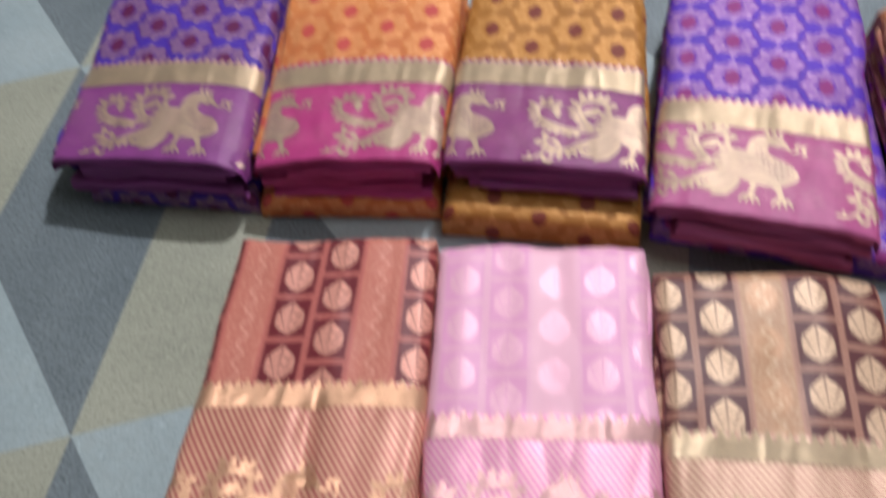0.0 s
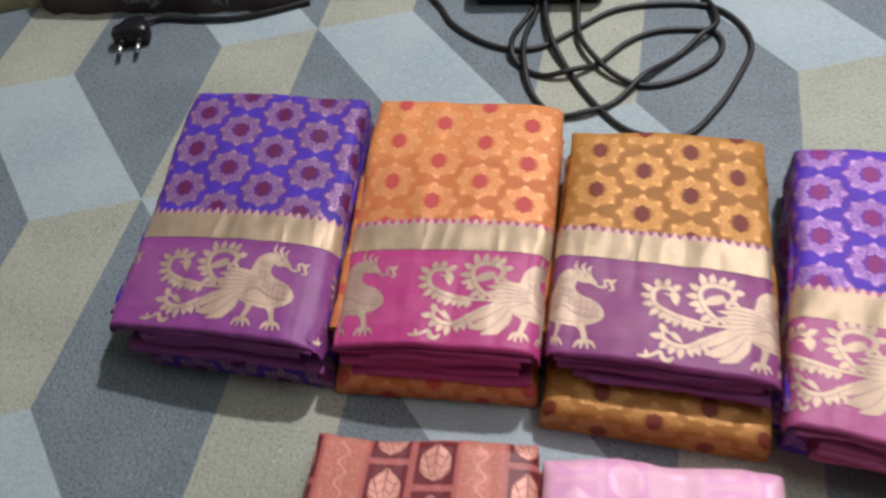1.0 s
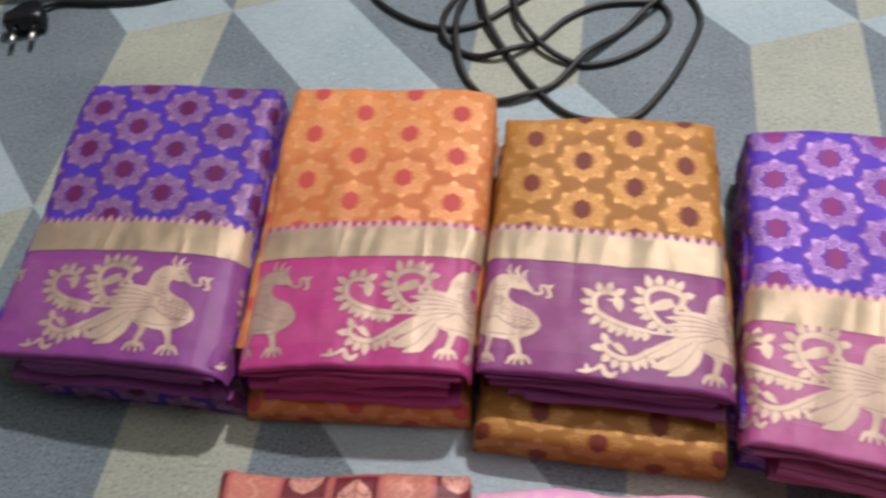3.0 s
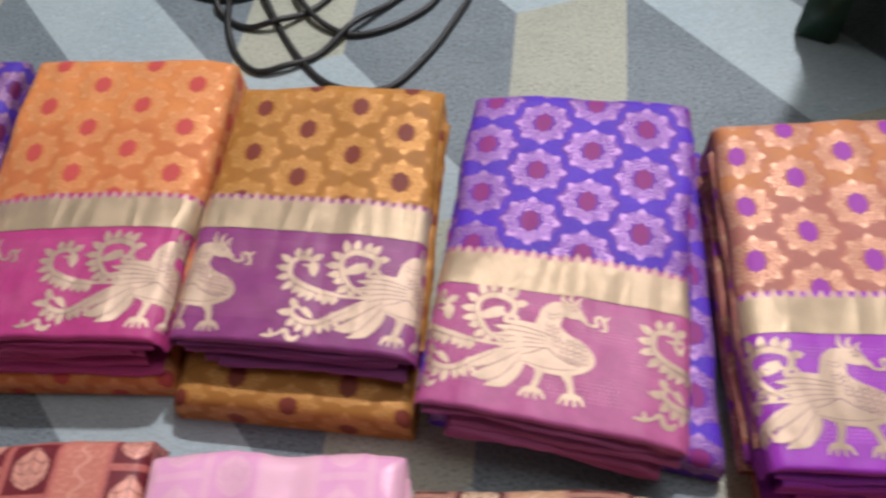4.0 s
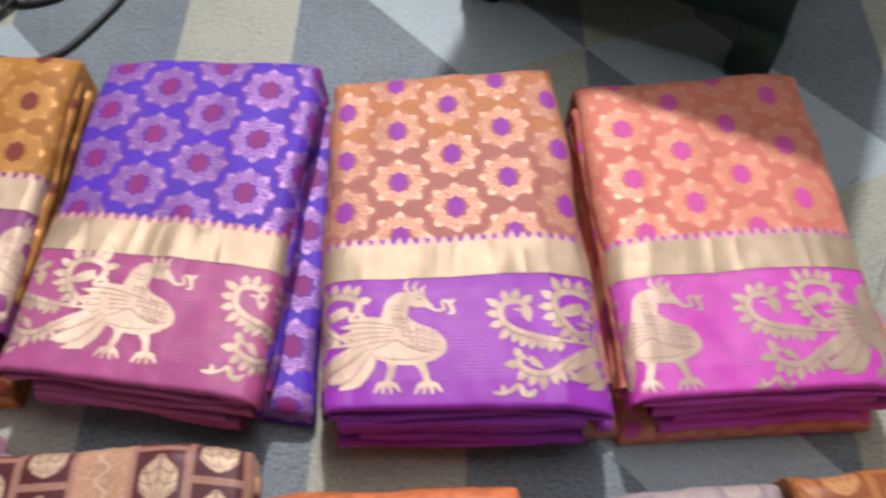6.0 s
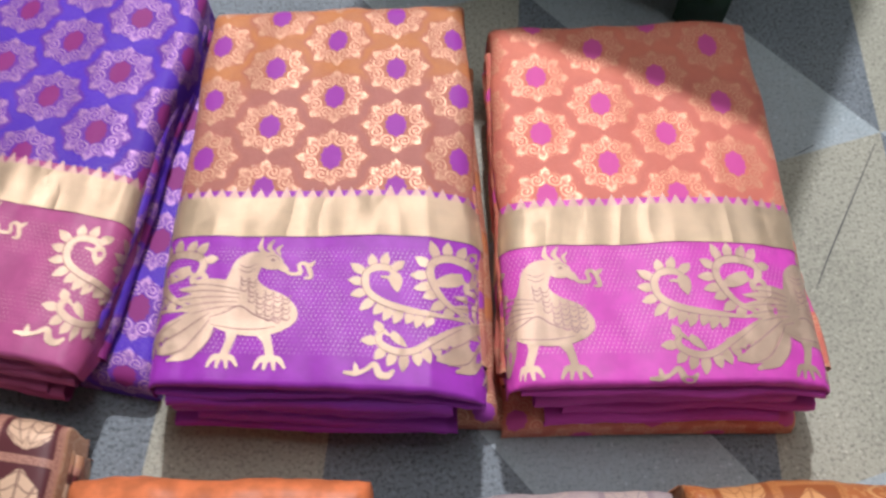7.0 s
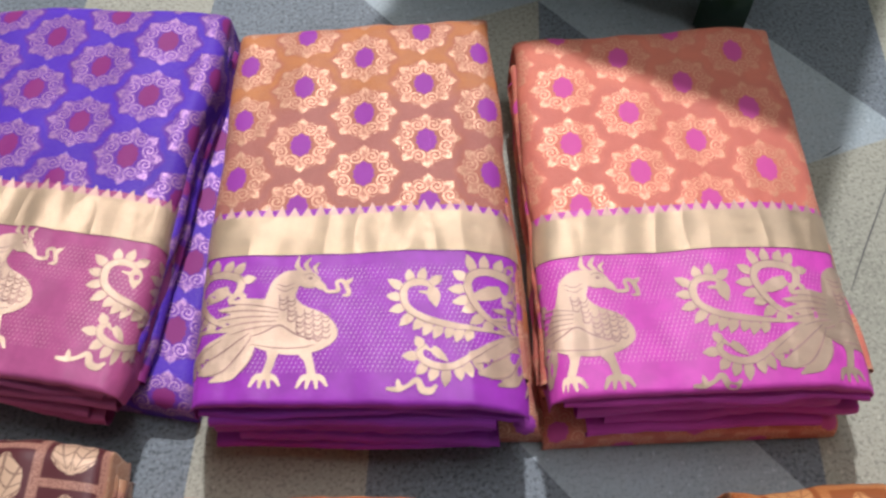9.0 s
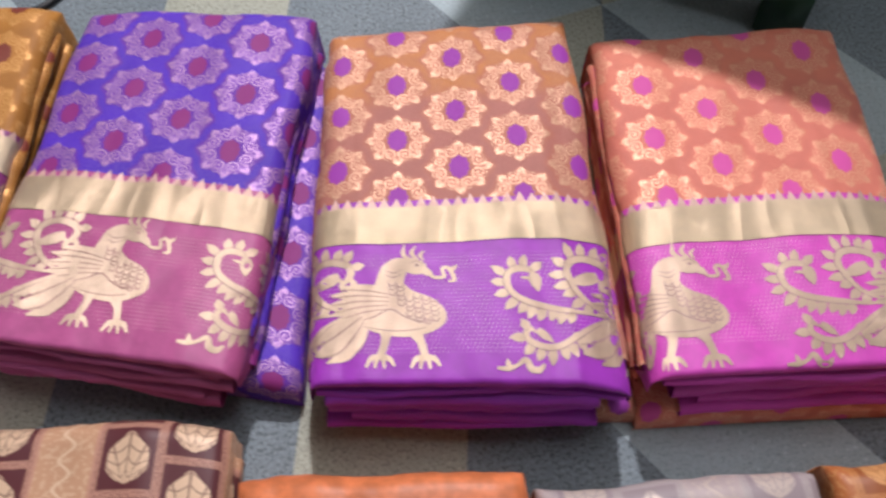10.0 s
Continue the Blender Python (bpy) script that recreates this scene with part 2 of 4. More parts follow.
def painted(name, colour, rough=0.5, scale=30.0, depth=0.3):
    n = Nodes(name)
    at = n.coord()
    v, w = n.noise(at, scale, 4.0), n.noise(at, scale * 9, 3.0)
    c = n.mix(n.ramp(v, 0.3, 0.75), scaled(colour, 0.75), scaled(colour, 1.2))
    n.bump(n.m("ADD", v, n.m("MULTIPLY", w, 0.4)), depth, 0.002)
    n.set(Base_Color=c, Roughness=n.m("ADD", rough - 0.08, n.m("MULTIPLY", w, 0.16)))
    return n.mat


FLOOR_LIGHT = floor_print("vinyl_pale_blue", rgb(150, 166, 172), rgb(166, 179, 183), 0.28, 0.25)
FLOOR_BEIGE = floor_print("vinyl_beige", rgb(152, 155, 142), rgb(170, 172, 158), 0.5, 0.35)
FLOOR_DARK = floor_print("vinyl_dark_grey", rgb(104, 115, 122), rgb(124, 135, 141), 0.7, 0.5)
WALL = painted("wall_paint", rgb(186, 184, 176), 0.7, 6.0, 0.15)
GREEN = painted("green_enamel", rgb(22, 56, 38), 0.45, 22.0, 0.3)
RUBBER = painted("black_rubber", rgb(26, 26, 28), 0.5, 60.0, 0.2)
BLACK_PLASTIC = painted("black_plastic", rgb(22, 22, 26), 0.35, 80.0, 0.1)


def figured_cloth():
    n = Nodes("figured_dark_cloth")
    at = n.coord()
    v, w = n.noise(at, 34.0, 3.0), n.noise(at, 16.0, 1.0)
    fig = n.m("MULTIPLY", n.band(v, 0.50, 0.56, 0.015), n.ramp(w, 0.5, 0.6))
    c = n.mix(n.ramp(n.noise(at, 9.0, 3.0), 0.35, 0.65), rgb(64, 52, 50), rgb(52, 42, 46))
    n.bump(n.noise(at, 60.0, 4.0), 0.7, 0.003)
    return n.set(Base_Color=n.mix(n.m("MULTIPLY", fig, 0.7), c, rgb(142, 140, 146)), Roughness=0.65)


DARK_CLOTH = figured_cloth()
YELLOW_CLOTH = painted("pale_yellow_cloth", rgb(150, 146, 112), 0.7, 40.0, 0.6)
TEAL_CLOTH = painted("teal_cloth", rgb(14, 84, 84), 0.6, 40.0, 0.8)
STEEL = Nodes("nickel_pin").set(Base_Color=(0.75, 0.75, 0.72, 1), Metallic=1.0, Roughness=0.25)


# ---- mesh helpers ----
def part(name, bm, material, parent, label=""):
    me = bpy.data.meshes.new(name)
    bm.to_mesh(me)
    bm.free()
    for m in (material if isinstance(material, list) else [material]):
        me.materials.append(m)
    for p in me.polygons:
        p.use_smooth = True
    ob = new(name, me)
    ob.parent = parent
    if label:
        tagged(ob, label)
    return ob


def grid_mesh(us, vs, place):
    """A quad sheet: place(u, v) gives the point; u, v become its UV."""
    bm = bmesh.new()
    layer = bm.loops.layers.uv.new("UVMap")
    rows = [[bm.verts.new(place(u, v)) for u in us] for v in vs]
    for j in range(len(vs) - 1):
        for i in range(len(us) - 1):
            f = bm.faces.new((rows[j][i], rows[j][i + 1], rows[j + 1][i + 1], rows[j + 1][i]))
            for loop, (p, q) in zip(f.loops, ((i, j), (i + 1, j), (i + 1, j + 1), (i, j + 1))):
                loop[layer].uv = (us[p], vs[q])
    return bm


def box_mesh(x0, x1, y0, y1, z0, z1, bevel=0.0):
    bm = bmesh.new()
    bmesh.ops.create_cube(bm, size=1.0, matrix=Matrix.Translation(((x0 + x1) / 2, (y0 + y1) / 2, (z0 + z1) / 2)) @ Matrix.Diagonal((x1 - x0, y1 - y0, z1 - z0, 1)))
    if bevel:
        bmesh.ops.bevel(bm, geom=bm.edges[:], offset=bevel, segments=2, affect="EDGES")
    return bm


def span(a, b, n):
    return [a + (b - a) * i / n for i in range(n + 1)]


def smooth_line(pts, n=8):
    """Catmull-Rom through the points."""
    pts = [Vector(p) for p in pts]
    ext = [2 * pts[0] - pts[1]] + pts + [2 * pts[-1] - pts[-2]]
    out = []
    for i in range(1, len(ext) - 2):
        p0, p1, p2, p3 = ext[i - 1:i + 3]
        for k in range(n):
            t = k / n
            out.append(0.5 * (2 * p1 + (p2 - p0) * t + (2 * p0 - 5 * p1 + 4 * p2 - p3) * t * t + (3 * p1 - p0 - 3 * p2 + p3) * t ** 3))
    return out + [pts[-1]]


# ---- the room ----
TURN_FLOOR = radians(15.25)
STAR, U, HW, HH = Vector((-0.3839, 1.0042)), 0.1369, 0.1046, 0.2608


def floor_mesh():
    """Printed lattice of dark lozenges between slanting pale and beige pieces."""
    bm = bmesh.new()
    turn = Matrix.Rotation(TURN_FLOOR, 2)
    seen = {}

    def vert(p):
        q = STAR + turn @ p
        key = (round(q.x, 4), round(q.y, 4))
        if key not in seen:
            seen[key] = bm.verts.new((q.x, q.y, 0))
        return seen[key]

    def face(pts, index):
        try:
            bm.faces.new([vert(Vector(p)) for p in pts]).material_index = index
        except ValueError:
            pass

    for i in range(-16, 21):
        for j in range(-12, 13):
            x, y = i * (U + HW), i * -HH + 2 * HH * (j + i // 2)
            face(((x, y), (x - HW, y - HH), (x, y - 2 * HH), (x + HW, y - HH)), 2)
            face(((x, y), (x + U, y), (x + U + HW, y + HH), (x + HW, y + HH)), 1)
            face(((x, y), (x + HW, y - HH), (x + HW + U, y - HH), (x + U, y)), 0)
    for spot, out in (((-1.95, 0, 0), (-1, 0, 0)), ((2.95, 0, 0), (1, 0, 0)), ((0, -1.55, 0), (0, -1, 0)), ((0, 2.65, 0), (0, 1, 0))):
        bmesh.ops.bisect_plane(bm, geom=bm.verts[:] + bm.edges[:] + bm.faces[:], plane_co=spot, plane_no=out, clear_outer=True)
    bmesh.ops.recalc_face_normals(bm, faces=bm.faces[:])
    return bm


def floor_flat():
    ob = part("floor", floor_mesh(), [FLOOR_LIGHT, FLOOR_BEIGE, FLOOR_DARK], None)
    if ob.data.polygons[0].normal.z < 0:
        ob.data.flip_normals()
    return tagged(ob, "printed vinyl floor with pale blue, beige and grey lozenges", "floor", kind="structure")


floor_flat()
for name, dims in (("wall_north", (-1.9, 2.9, 2.6, 2.7, -0.01, 2.8)), ("wall_south", (-1.9, 2.9, -1.6, -1.5, -0.01, 2.8)),
                   ("wall_west", (-2.0, -1.9, -1.6, 2.7, -0.01, 2.8)), ("wall_east", (2.9, 3.0, -1.6, 2.7, -0.01, 2.8))):
    tagged(part(name, box_mesh(*dims), WALL, None), "plain off-white painted plaster wall", "wall", kind="structure")
tagged(part("ceiling", box_mesh(-2.0, 3.0, -1.6, 2.7, 2.8, 2.9), WALL, None), "plain off-white painted ceiling", "ceiling", kind="structure")


# ---- folded sarees ----
class Fold:
    """The shape of one folded cloth: a slab with rounded edges over the plan quad front-left, front-right, back-right, back-left."""

    def __init__(self, fl, fr, br, bl, top, base, seed, edge=0.011, back=0.016, wave=0.0024, crease=None, tilt=(9, 0, 9, 0)):
        self.c = [Vector(p) for p in (fl, fr, br, bl)]
        self.top, self.base, self.seed, self.edge, self.back, self.wave, self.crease, self.tilt = top, base, seed, edge, back, wave, crease, tilt
        self.hw = ((self.c[1] - self.c[0]).length + (self.c[2] - self.c[3]).length) / 4
        self.len = ((self.c[3] - self.c[0]).length + (self.c[2] - self.c[1]).length) / 2

    def plan(self, x, y):
        s, q = (x / self.hw + 1) / 2, y / self.len
        fl, fr, br, bl = self.c
        return fl.lerp(fr, s).lerp(bl.lerp(br, s), q)

    def local(self, p):
        """Cloth coordinates of a place on the plan."""
        x = y = 0.0
        for _ in range(12):
            d = Vector(p) - self.plan(x, y)
            e = self.c[1] - self.c[0]
            f = self.c[3] - self.c[0]
            det = e.x * f.y - e.y * f.x
            x += (d.x * f.y - d.y * f.x) / det * 2 * self.hw
            y += (e.x * d.y - e.y * d.x) / det * self.len
        return x, y

    @staticmethod
    def over(t, r):
        """Beyond an edge by t, rounded with radius r: how far out from the arc's start, how far down."""
        if t <= 0:
            return t, 0.0
        if t < r * math.pi / 2:
            return r * math.sin(t / r), r * (1 - math.cos(t / r))
        return r, r + t - r * math.pi / 2

    def at(self, a, b, lift=0.0):
        """The place of cloth coordinates a (across, from the middle), b (from the front edge back)."""
        r, rb, rf = self.edge, self.back, 0.004
        ox, da = self.over(abs(a) - (self.hw - r), r)
        x = math.copysign(self.hw - r + ox, a)
        if b > self.len / 2:
            oy, db = self.over(b - (self.len - rb), rb)
            y = self.len - rb + oy
        else:
            oy, db = self.over(rf - b, rf)
            y = rf - oy
        if b > self.len / 2:
            y += 0.008 * noise.noise((a * 13, self.seed * 1.9, 0.0)) * (b / self.len - 0.5) * 2
        if abs(a) > self.hw * 0.5:
            x += 0.005 * noise.noise((b * 13, self.seed * 2.7, math.copysign(4.0, a))) * (abs(x) / self.hw - 0.5) * 2
        p = self.plan(x, y)
        w = noise.noise((p.x * 9 + self.seed, p.y * 7, self.seed)) + 0.5 * noise.noise((p.x * 22, p.y * 16 + self.seed, 3.0))
        w += 0.75 * noise.noise((a * 34 + self.seed * 3, b * 7, 1.0)) + 0.7 * abs(noise.noise((a * 36, b * 9, self.seed)))
        drop = math.hypot(da, db) if da and db else da + db
        sag = 0.004 * (abs(a) / self.hw) ** 4
        k = max(0.0, 1 - drop / 0.02)
        z = self.top + self.wave * w * k - sag * k - drop
        pleat = abs(noise.noise((a * 15 + self.seed * 5.3, b * 5, 2.0))) - 0.2
        z += 0.0038 * pleat * k * math.exp(-((b - 0.127) / 0.03) ** 2)
        la, ls, ra, rs = self.tilt
        near = min(1.0, max(0.0, (0.24 - b) * 12)) * (1 if drop < 0.02 else 0.5)
        z -= near * (ls * max(0.0, -min(a, self.hw) - la) + rs * max(0.0, min(a, self.hw) - ra))
        if self.crease and b < 0.2:
            z -= 0.007 * k * math.exp(-((a - self.crease) / 0.011) ** 2) * min(1.0, max(0.0, 0.17 - b) * 25)
        z = max(z, self.base)
        out = Vector((0, 0, lift))
        if da > r * 0.5:
            side = (self.c[1] - self.c[0]).normalized() * math.copysign(lift, a)
            out = Vector((side.x, side.y, lift * 0.5))
        elif db > 0.004 and b < self.len / 2:
            side = (self.c[3] - self.c[0]).normalized() * -lift
            out = Vector((side.x, side.y, lift * 0.5))
        ripple = 0.0011 * noise.noise((a * 90, b * 40, self.seed)) * min(1.0, drop / 0.01)
        return Vector((p.x + ripple, p.y + ripple, z)) + out

    def slump(self, a):
        """How far the top has fallen away at the front edge."""
        la, ls, ra, rs = self.tilt
        return ls * max(0.0, -a - la) + rs * max(0.0, a - ra)

    def across(self, n=30, down=None):
        """Samples of a, dense at the rounded edges."""
        d = self.top - self.base if down is None else down
        flat, arc = self.hw - self.edge, self.edge * math.pi / 2
        right = span(0, flat, n // 2)[1:] + span(flat, flat + arc, 6)[1:] + span(flat + arc, flat + arc + max(d - self.edge, 0.001), 5)[1:]
        return [-v for v in reversed(right)] + [0.0] + right

    def along(self, b0, n=30):
        flat, arc = self.len - self.back, self.back * math.pi / 2
        return span(b0, flat, n) + span(flat, flat + arc, 6)[1:] + span(flat + arc, flat + arc + max(self.top - self.base - self.back, 0.002), 3)[1:]


def ribbon(pts, widths):
    """Triangles of a stroke of varying width along a line in the flat."""
    line = smooth_line([(x, y, 0) for x, y in pts], 7)
    n, tris = len(line), []
    left, right = [], []
    for i, p in enumerate(line):
        d = (line[min(i + 1, n - 1)] - line[max(i - 1, 0)]).normalized()
        t = i / (n - 1) * (len(widths) - 1)
        k = min(int(t), len(widths) - 2)
        w = widths[k] + (widths[k + 1] - widths[k]) * (t - k)
        s = Vector((-d.y, d.x, 0)) * w / 2
        left.append(p + s)
        right.append(p - s)
    for i in range(n - 1):
        tris += [(left[i], right[i], right[i + 1]), (left[i], right[i + 1], left[i + 1])]
    return tris


def leaf(x, y, angle, length, width):
    """A pointed petal from its foot."""
    c, s = math.cos(angle), math.sin(angle)
    prof = [(0, 0.7), (0.3, 1.0), (0.6, 0.82), (0.82, 0.42), (1.0, 0.0)]
    rows = [((x + c * t * length - s * w * width / 2, y + s * t * length + c * w * width / 2), (x + c * t * length + s * w * width / 2, y + s * t * length - c * w * width / 2)) for t, w in prof]
    tris = []
    for (a, b), (d, e) in zip(rows, rows[1:]):
        a, b, d, e = (Vector((*p, 0)) for p in (a, b, d, e))
        tris += [(a, b, e), (a, e, d)]
    return tris


def oval(x, y, rx, ry, turn=0.0, n=22):
    c, s = math.cos(turn), math.sin(turn)
    ring = [Vector((x + c * rx * math.cos(t) - s * ry * math.sin(t), y + s * rx * math.cos(t) + c * ry * math.sin(t), 0)) for t in span(0, 2 * math.pi, n)]
    mid = Vector((x, y, 0))
    return [(mid, p, q) for p, q in zip(ring, ring[1:])]


def filled(pts, mid, n=5):
    """A closed smooth outline filled round a middle point."""
    ring = [p for p in smooth_line([(x, y, 0) for x, y in pts + pts[:3]], n)][n:n * (len(pts) + 1) + 1]
    ring[-1] = ring[0]
    c, tris, steps = Vector((*mid, 0)), [], 7
    for p, q in zip(ring, ring[1:]):
        for k in range(steps):
            a0, a1, b0, b1 = c.lerp(p, k / steps), c.lerp(p, (k + 1) / steps), c.lerp(q, k / steps), c.lerp(q, (k + 1) / steps)
            tris.append((a0, a1, b1))
            if k:
                tris.append((a0, b1, b0))
    return tris


def bird_shapes():
    """The woven peacock with its scrolled tail, in centimetres from the tip of the sprig in its beak: gilt pieces and the fine lines cut into them."""
    g, cuts = [], []

    def add(tris):
        # neighbouring pieces overlap, so each lies a hair higher than the last
        h = 0.0014 * (len(g) % 9)
        g.append([tuple(Vector((p.x, p.y, h)) for p in tri) for tri in tris])

    def scroll(pts, widths, first, last, count, length):
        """A curled stem with pointed petals along its outer side, parted from it by a thin line."""
        line = smooth_line([(x, y, 0) for x, y in pts], 12)
        run = [0.0]
        for p, q in zip(line, line[1:]):
            run.append(run[-1] + (q - p).length)
        gap = run[-1] * (last - first) / (count - 1)

        def spot(want):
            k = 1
            while run[k] < want and k < len(run) - 2:
                k += 1
            d = (line[k + 1] - line[k - 1]).normalized()
            t = min(max(want / run[-1], 0.0), 0.999) * (len(widths) - 1)
            m = int(t)
            return line[k], Vector((-d.y, d.x, 0)), widths[m] + (widths[m + 1] - widths[m]) * (t - m)

        for c in range(count):
            p, nrm, w = spot(run[-1] * first + gap * c)
            size = length * (0.8 + 0.2 * math.sin(math.pi * c / (count - 1))) * (0.94 + 0.12 * math.sin(c * 2.3))
            foot = p + nrm * (w * 0.42)
            add(leaf(foot.x, foot.y, math.atan2(nrm.y, nrm.x) - 0.22, size, gap * 1.06))
        add(ribbon(pts, widths))
        edge = [spot(run[-1] * (first - 0.04 + (last - first + 0.06) * i / 11)) for i in range(12)]
        cuts.extend(ribbon([(p.x + n.x * w * 0.5, p.y + n.y * w * 0.5) for p, n, w in edge], [0.03, 0.08, 0.08, 0.03]))

    # sprig, crest, head and neck
    add(ribbon([(-1.9, -0.3), (-1.5, -0.5), (-0.9, -0.4), (-1.0, 0.2), (-0.6, 0.3), (-0.3, -0.2), (-0.2, -0.7), (-0.6, -0.8)], [0.16, 0.24, 0.29, 0.24, 0.29, 0.33, 0.29, 0.12]))
    add(leaf(-0.5, -0.0, 0.69, 0.78, 0.37))
    add(ribbon([(-3.3, 1.1), (-3.7, 1.5), (-3.6, 2.3)], [0.16, 0.37, 0.08]))
    add(ribbon([(-2.7, 1.0), (-3.1, 1.5), (-2.8, 2.1)], [0.16, 0.37, 0.08]))
    add(ribbon([(-2.3, 0.9), (-2.5, 1.3), (-2.2, 1.7)], [0.12, 0.29, 0.08]))
    # wing feathers and plumes behind the body
    for k, (length, angle, width) in enumerate(((3.7, 2.95, 1.1), (4.3, 3.05, 1.1), (4.5, 3.17, 1.1), (4.3, 3.30, 1.1), (3.8, 3.44, 1.0), (3.2, 3.58, 0.9))):
        add(leaf(-4.6 - 0.05 * k, -1.75 - 0.26 * k, angle, length, width))
    add(ribbon([(-6.6, -3.1), (-8.0, -3.9), (-9.4, -4.7), (-10.6, -4.8)], [0.4, 1.0, 0.9, 0.15]))
    add(ribbon([(-6.5, -3.3), (-7.5, -4.6), (-8.7, -5.7), (-10.1, -6.1)], [0.5, 1.25, 1.3, 0.2]))
    add(ribbon([(-6.2, -3.8), (-6.8, -5.0), (-7.6, -6.1), (-8.9, -6.7)], [0.5, 1.05, 1.0, 0.15]))
    # head, then neck, breast and belly in one sweep
    add(oval(-3.0, 0.45, 1.0, 0.64, -0.35))
    add(leaf(-2.35, 0.15, -0.6, 0.9, 0.6))
    add(filled([(-3.3, 1.0), (-3.45, 0.05), (-3.65, -0.85), (-3.0, -1.55), (-1.7, -2.15), (-0.9, -3.1), (-1.0, -4.0), (-2.1, -4.7), (-3.7, -4.95), (-5.6, -4.6), (-6.8, -3.8), (-6.6, -2.65), (-5.9, -1.5), (-5.55, -0.5), (-5.2, 0.5), (-4.3, 1.15)], (-4.5, -2.5)))
    # legs and toes
    for thigh, foot in (((-4.9, -4.0), (-5.3, -6.35)), ((-3.2, -4.2), (-2.35, -6.4))):
        knee = ((thigh[0] + foot[0]) / 2 + 0.15, (thigh[1] + foot[1]) / 2)
        add(ribbon([thigh, knee, foot], [1.2, 0.55, 0.5]))
        for dx, dy in ((-0.95, -0.75), (-0.35, -0.8), (0.3, -0.8), (0.95, -0.65)):
            add(ribbon([foot, (foot[0] + dx * 0.6, foot[1] - 0.1), (foot[0] + dx, foot[1] + dy)], [0.45, 0.38, 0.16]))
    # three scrolls of the tail
    scroll([(-7.0, -3.6), (-8.3, -2.8), (-9.4, -2.1), (-10.1, -1.1), (-10.4, -0.0), (-10.0, 0.7), (-9.1, 1.0), (-8.0, 0.8), (-7.4, 0.4), (-7.5, -0.3), (-7.9, -0.7), (-8.3, -0.3)], [0.16, 0.29, 0.41, 0.49, 0.53, 0.53, 0.53, 0.53, 0.57, 0.53, 0.41, 0.12], 0.2, 0.82, 11, 1.2)
    add(leaf(-8.2, -0.2, -2.75, 2.38, 0.98))
    add(leaf(-8.0, -0.7, -1.57, 0.7, 0.45))
    add(leaf(-7.4, -0.5, -0.88, 0.78, 0.45))
    scroll([(-8.3, -3.2), (-10.2, -3.1), (-12.0, -2.8), (-13.4, -2.4), (-14.4, -1.7), (-14.6, -0.7), (-14.3, -0.1), (-13.5, 0.1), (-12.8, -0.1), (-12.9, -0.6), (-13.6, -0.6)], [0.16, 0.33, 0.45, 0.49, 0.49, 0.49, 0.49, 0.49, 0.49, 0.33, 0.12], 0.18, 0.88, 13, 1.12)
    add(leaf(-12.7, -0.3, -1.43, 1.41, 0.9))
    scroll([(-8.0, -3.4), (-9.1, -4.1), (-10.3, -4.9), (-11.5, -5.6), (-12.6, -5.7), (-13.5, -5.3), (-13.7, -4.8), (-13.4, -4.4), (-13.0, -4.7)], [0.16, 0.33, 0.41, 0.45, 0.49, 0.49, 0.45, 0.37, 0.12], 0.1, 0.92, 11, 1.08)
    add(leaf(-12.9, -4.5, -0.73, 1.35, 0.61))
    add(ribbon([(-15.8, -7.2), (-15.1, -7.2), (-14.5, -7.0), (-13.9, -6.6), (-13.6, -7.2), (-13.1, -7.3), (-12.7, -6.9)], [0.2, 0.37, 0.24, 0.37, 0.49, 0.45, 0.16]))
    add(leaf(-15.0, -7.2, 1.71, 0.71, 0.37))
    # lines between the feathers
    d = []
    for j in range(8):
        for k in range(7):
            x, y = -5.3 + 0.30 * j + 0.56 * (k + 0.5 * (j % 2)), -0.55 - 0.42 * j - 0.12 * k
            inside = ((x + 3.0) / 1.55) ** 2 + ((y + 2.7) / 1.15) ** 2 < 1 or (-5.3 < x < -4.1 and -1.9 < y < -0.2)
            if inside:
                d += ribbon([(x, y), (x + 0.06, y - 0.34), (x + 0.36, y - 0.42), (x + 0.54, y - 0.12)], [0.05, 0.09, 0.09, 0.05])
    for y in (0.2, -0.15):
        d += ribbon([(-5.0, y), (-4.4, y - 0.25), (-3.8, y)], [0.04, 0.08, 0.04])
    for x0, y0, x1, y1 in ((-4.7, -1.75, -8.2, -1.3), (-4.7, -2.0, -8.8, -1.85), (-4.7, -2.3, -8.8, -2.45), (-4.8, -2.6, -8.4, -3.0), (-4.9, -2.9, -7.8, -3.5)):
        d += ribbon([(x0, y0), ((x0 + x1) / 2, (y0 + y1) / 2 + 0.12), (x1, y1)], [0.05, 0.09, 0.04])
    d += ribbon([(-6.5, -3.7), (-5.6, -3.4), (-4.6, -2.9), (-3.6, -3.5), (-2.6, -3.85), (-1.5, -3.8)], [0.05, 0.1, 0.1, 0.1, 0.05])
    d += ribbon([(-6.4, -4.2), (-5.0, -4.45), (-3.4, -4.5), (-2.2, -4.3)], [0.04, 0.08, 0.08, 0.04])
    d += ribbon([(-6.5, -3.4), (-7.7, -4.3), (-9.0, -5.2), (-10.2, -5.5)], [0.05, 0.1, 0.1, 0.04])
    d += ribbon([(-6.4, -3.8), (-7.1, -4.9), (-8.1, -6.0), (-9.4, -6.4)], [0.05, 0.1, 0.1, 0.04])
    d += ribbon([(-6.0, -4.6), (-6.5, -5.6), (-7.2, -6.4)], [0.05, 0.08, 0.04])
    d += oval(-2.75, 0.5, 0.15, 0.11)
    d += ribbon([(-3.2, 0.75), (-2.7, 0.85), (-2.3, 0.5)], [0.04, 0.08, 0.04])
    return [tri for piece in g for tri in piece], d + cuts


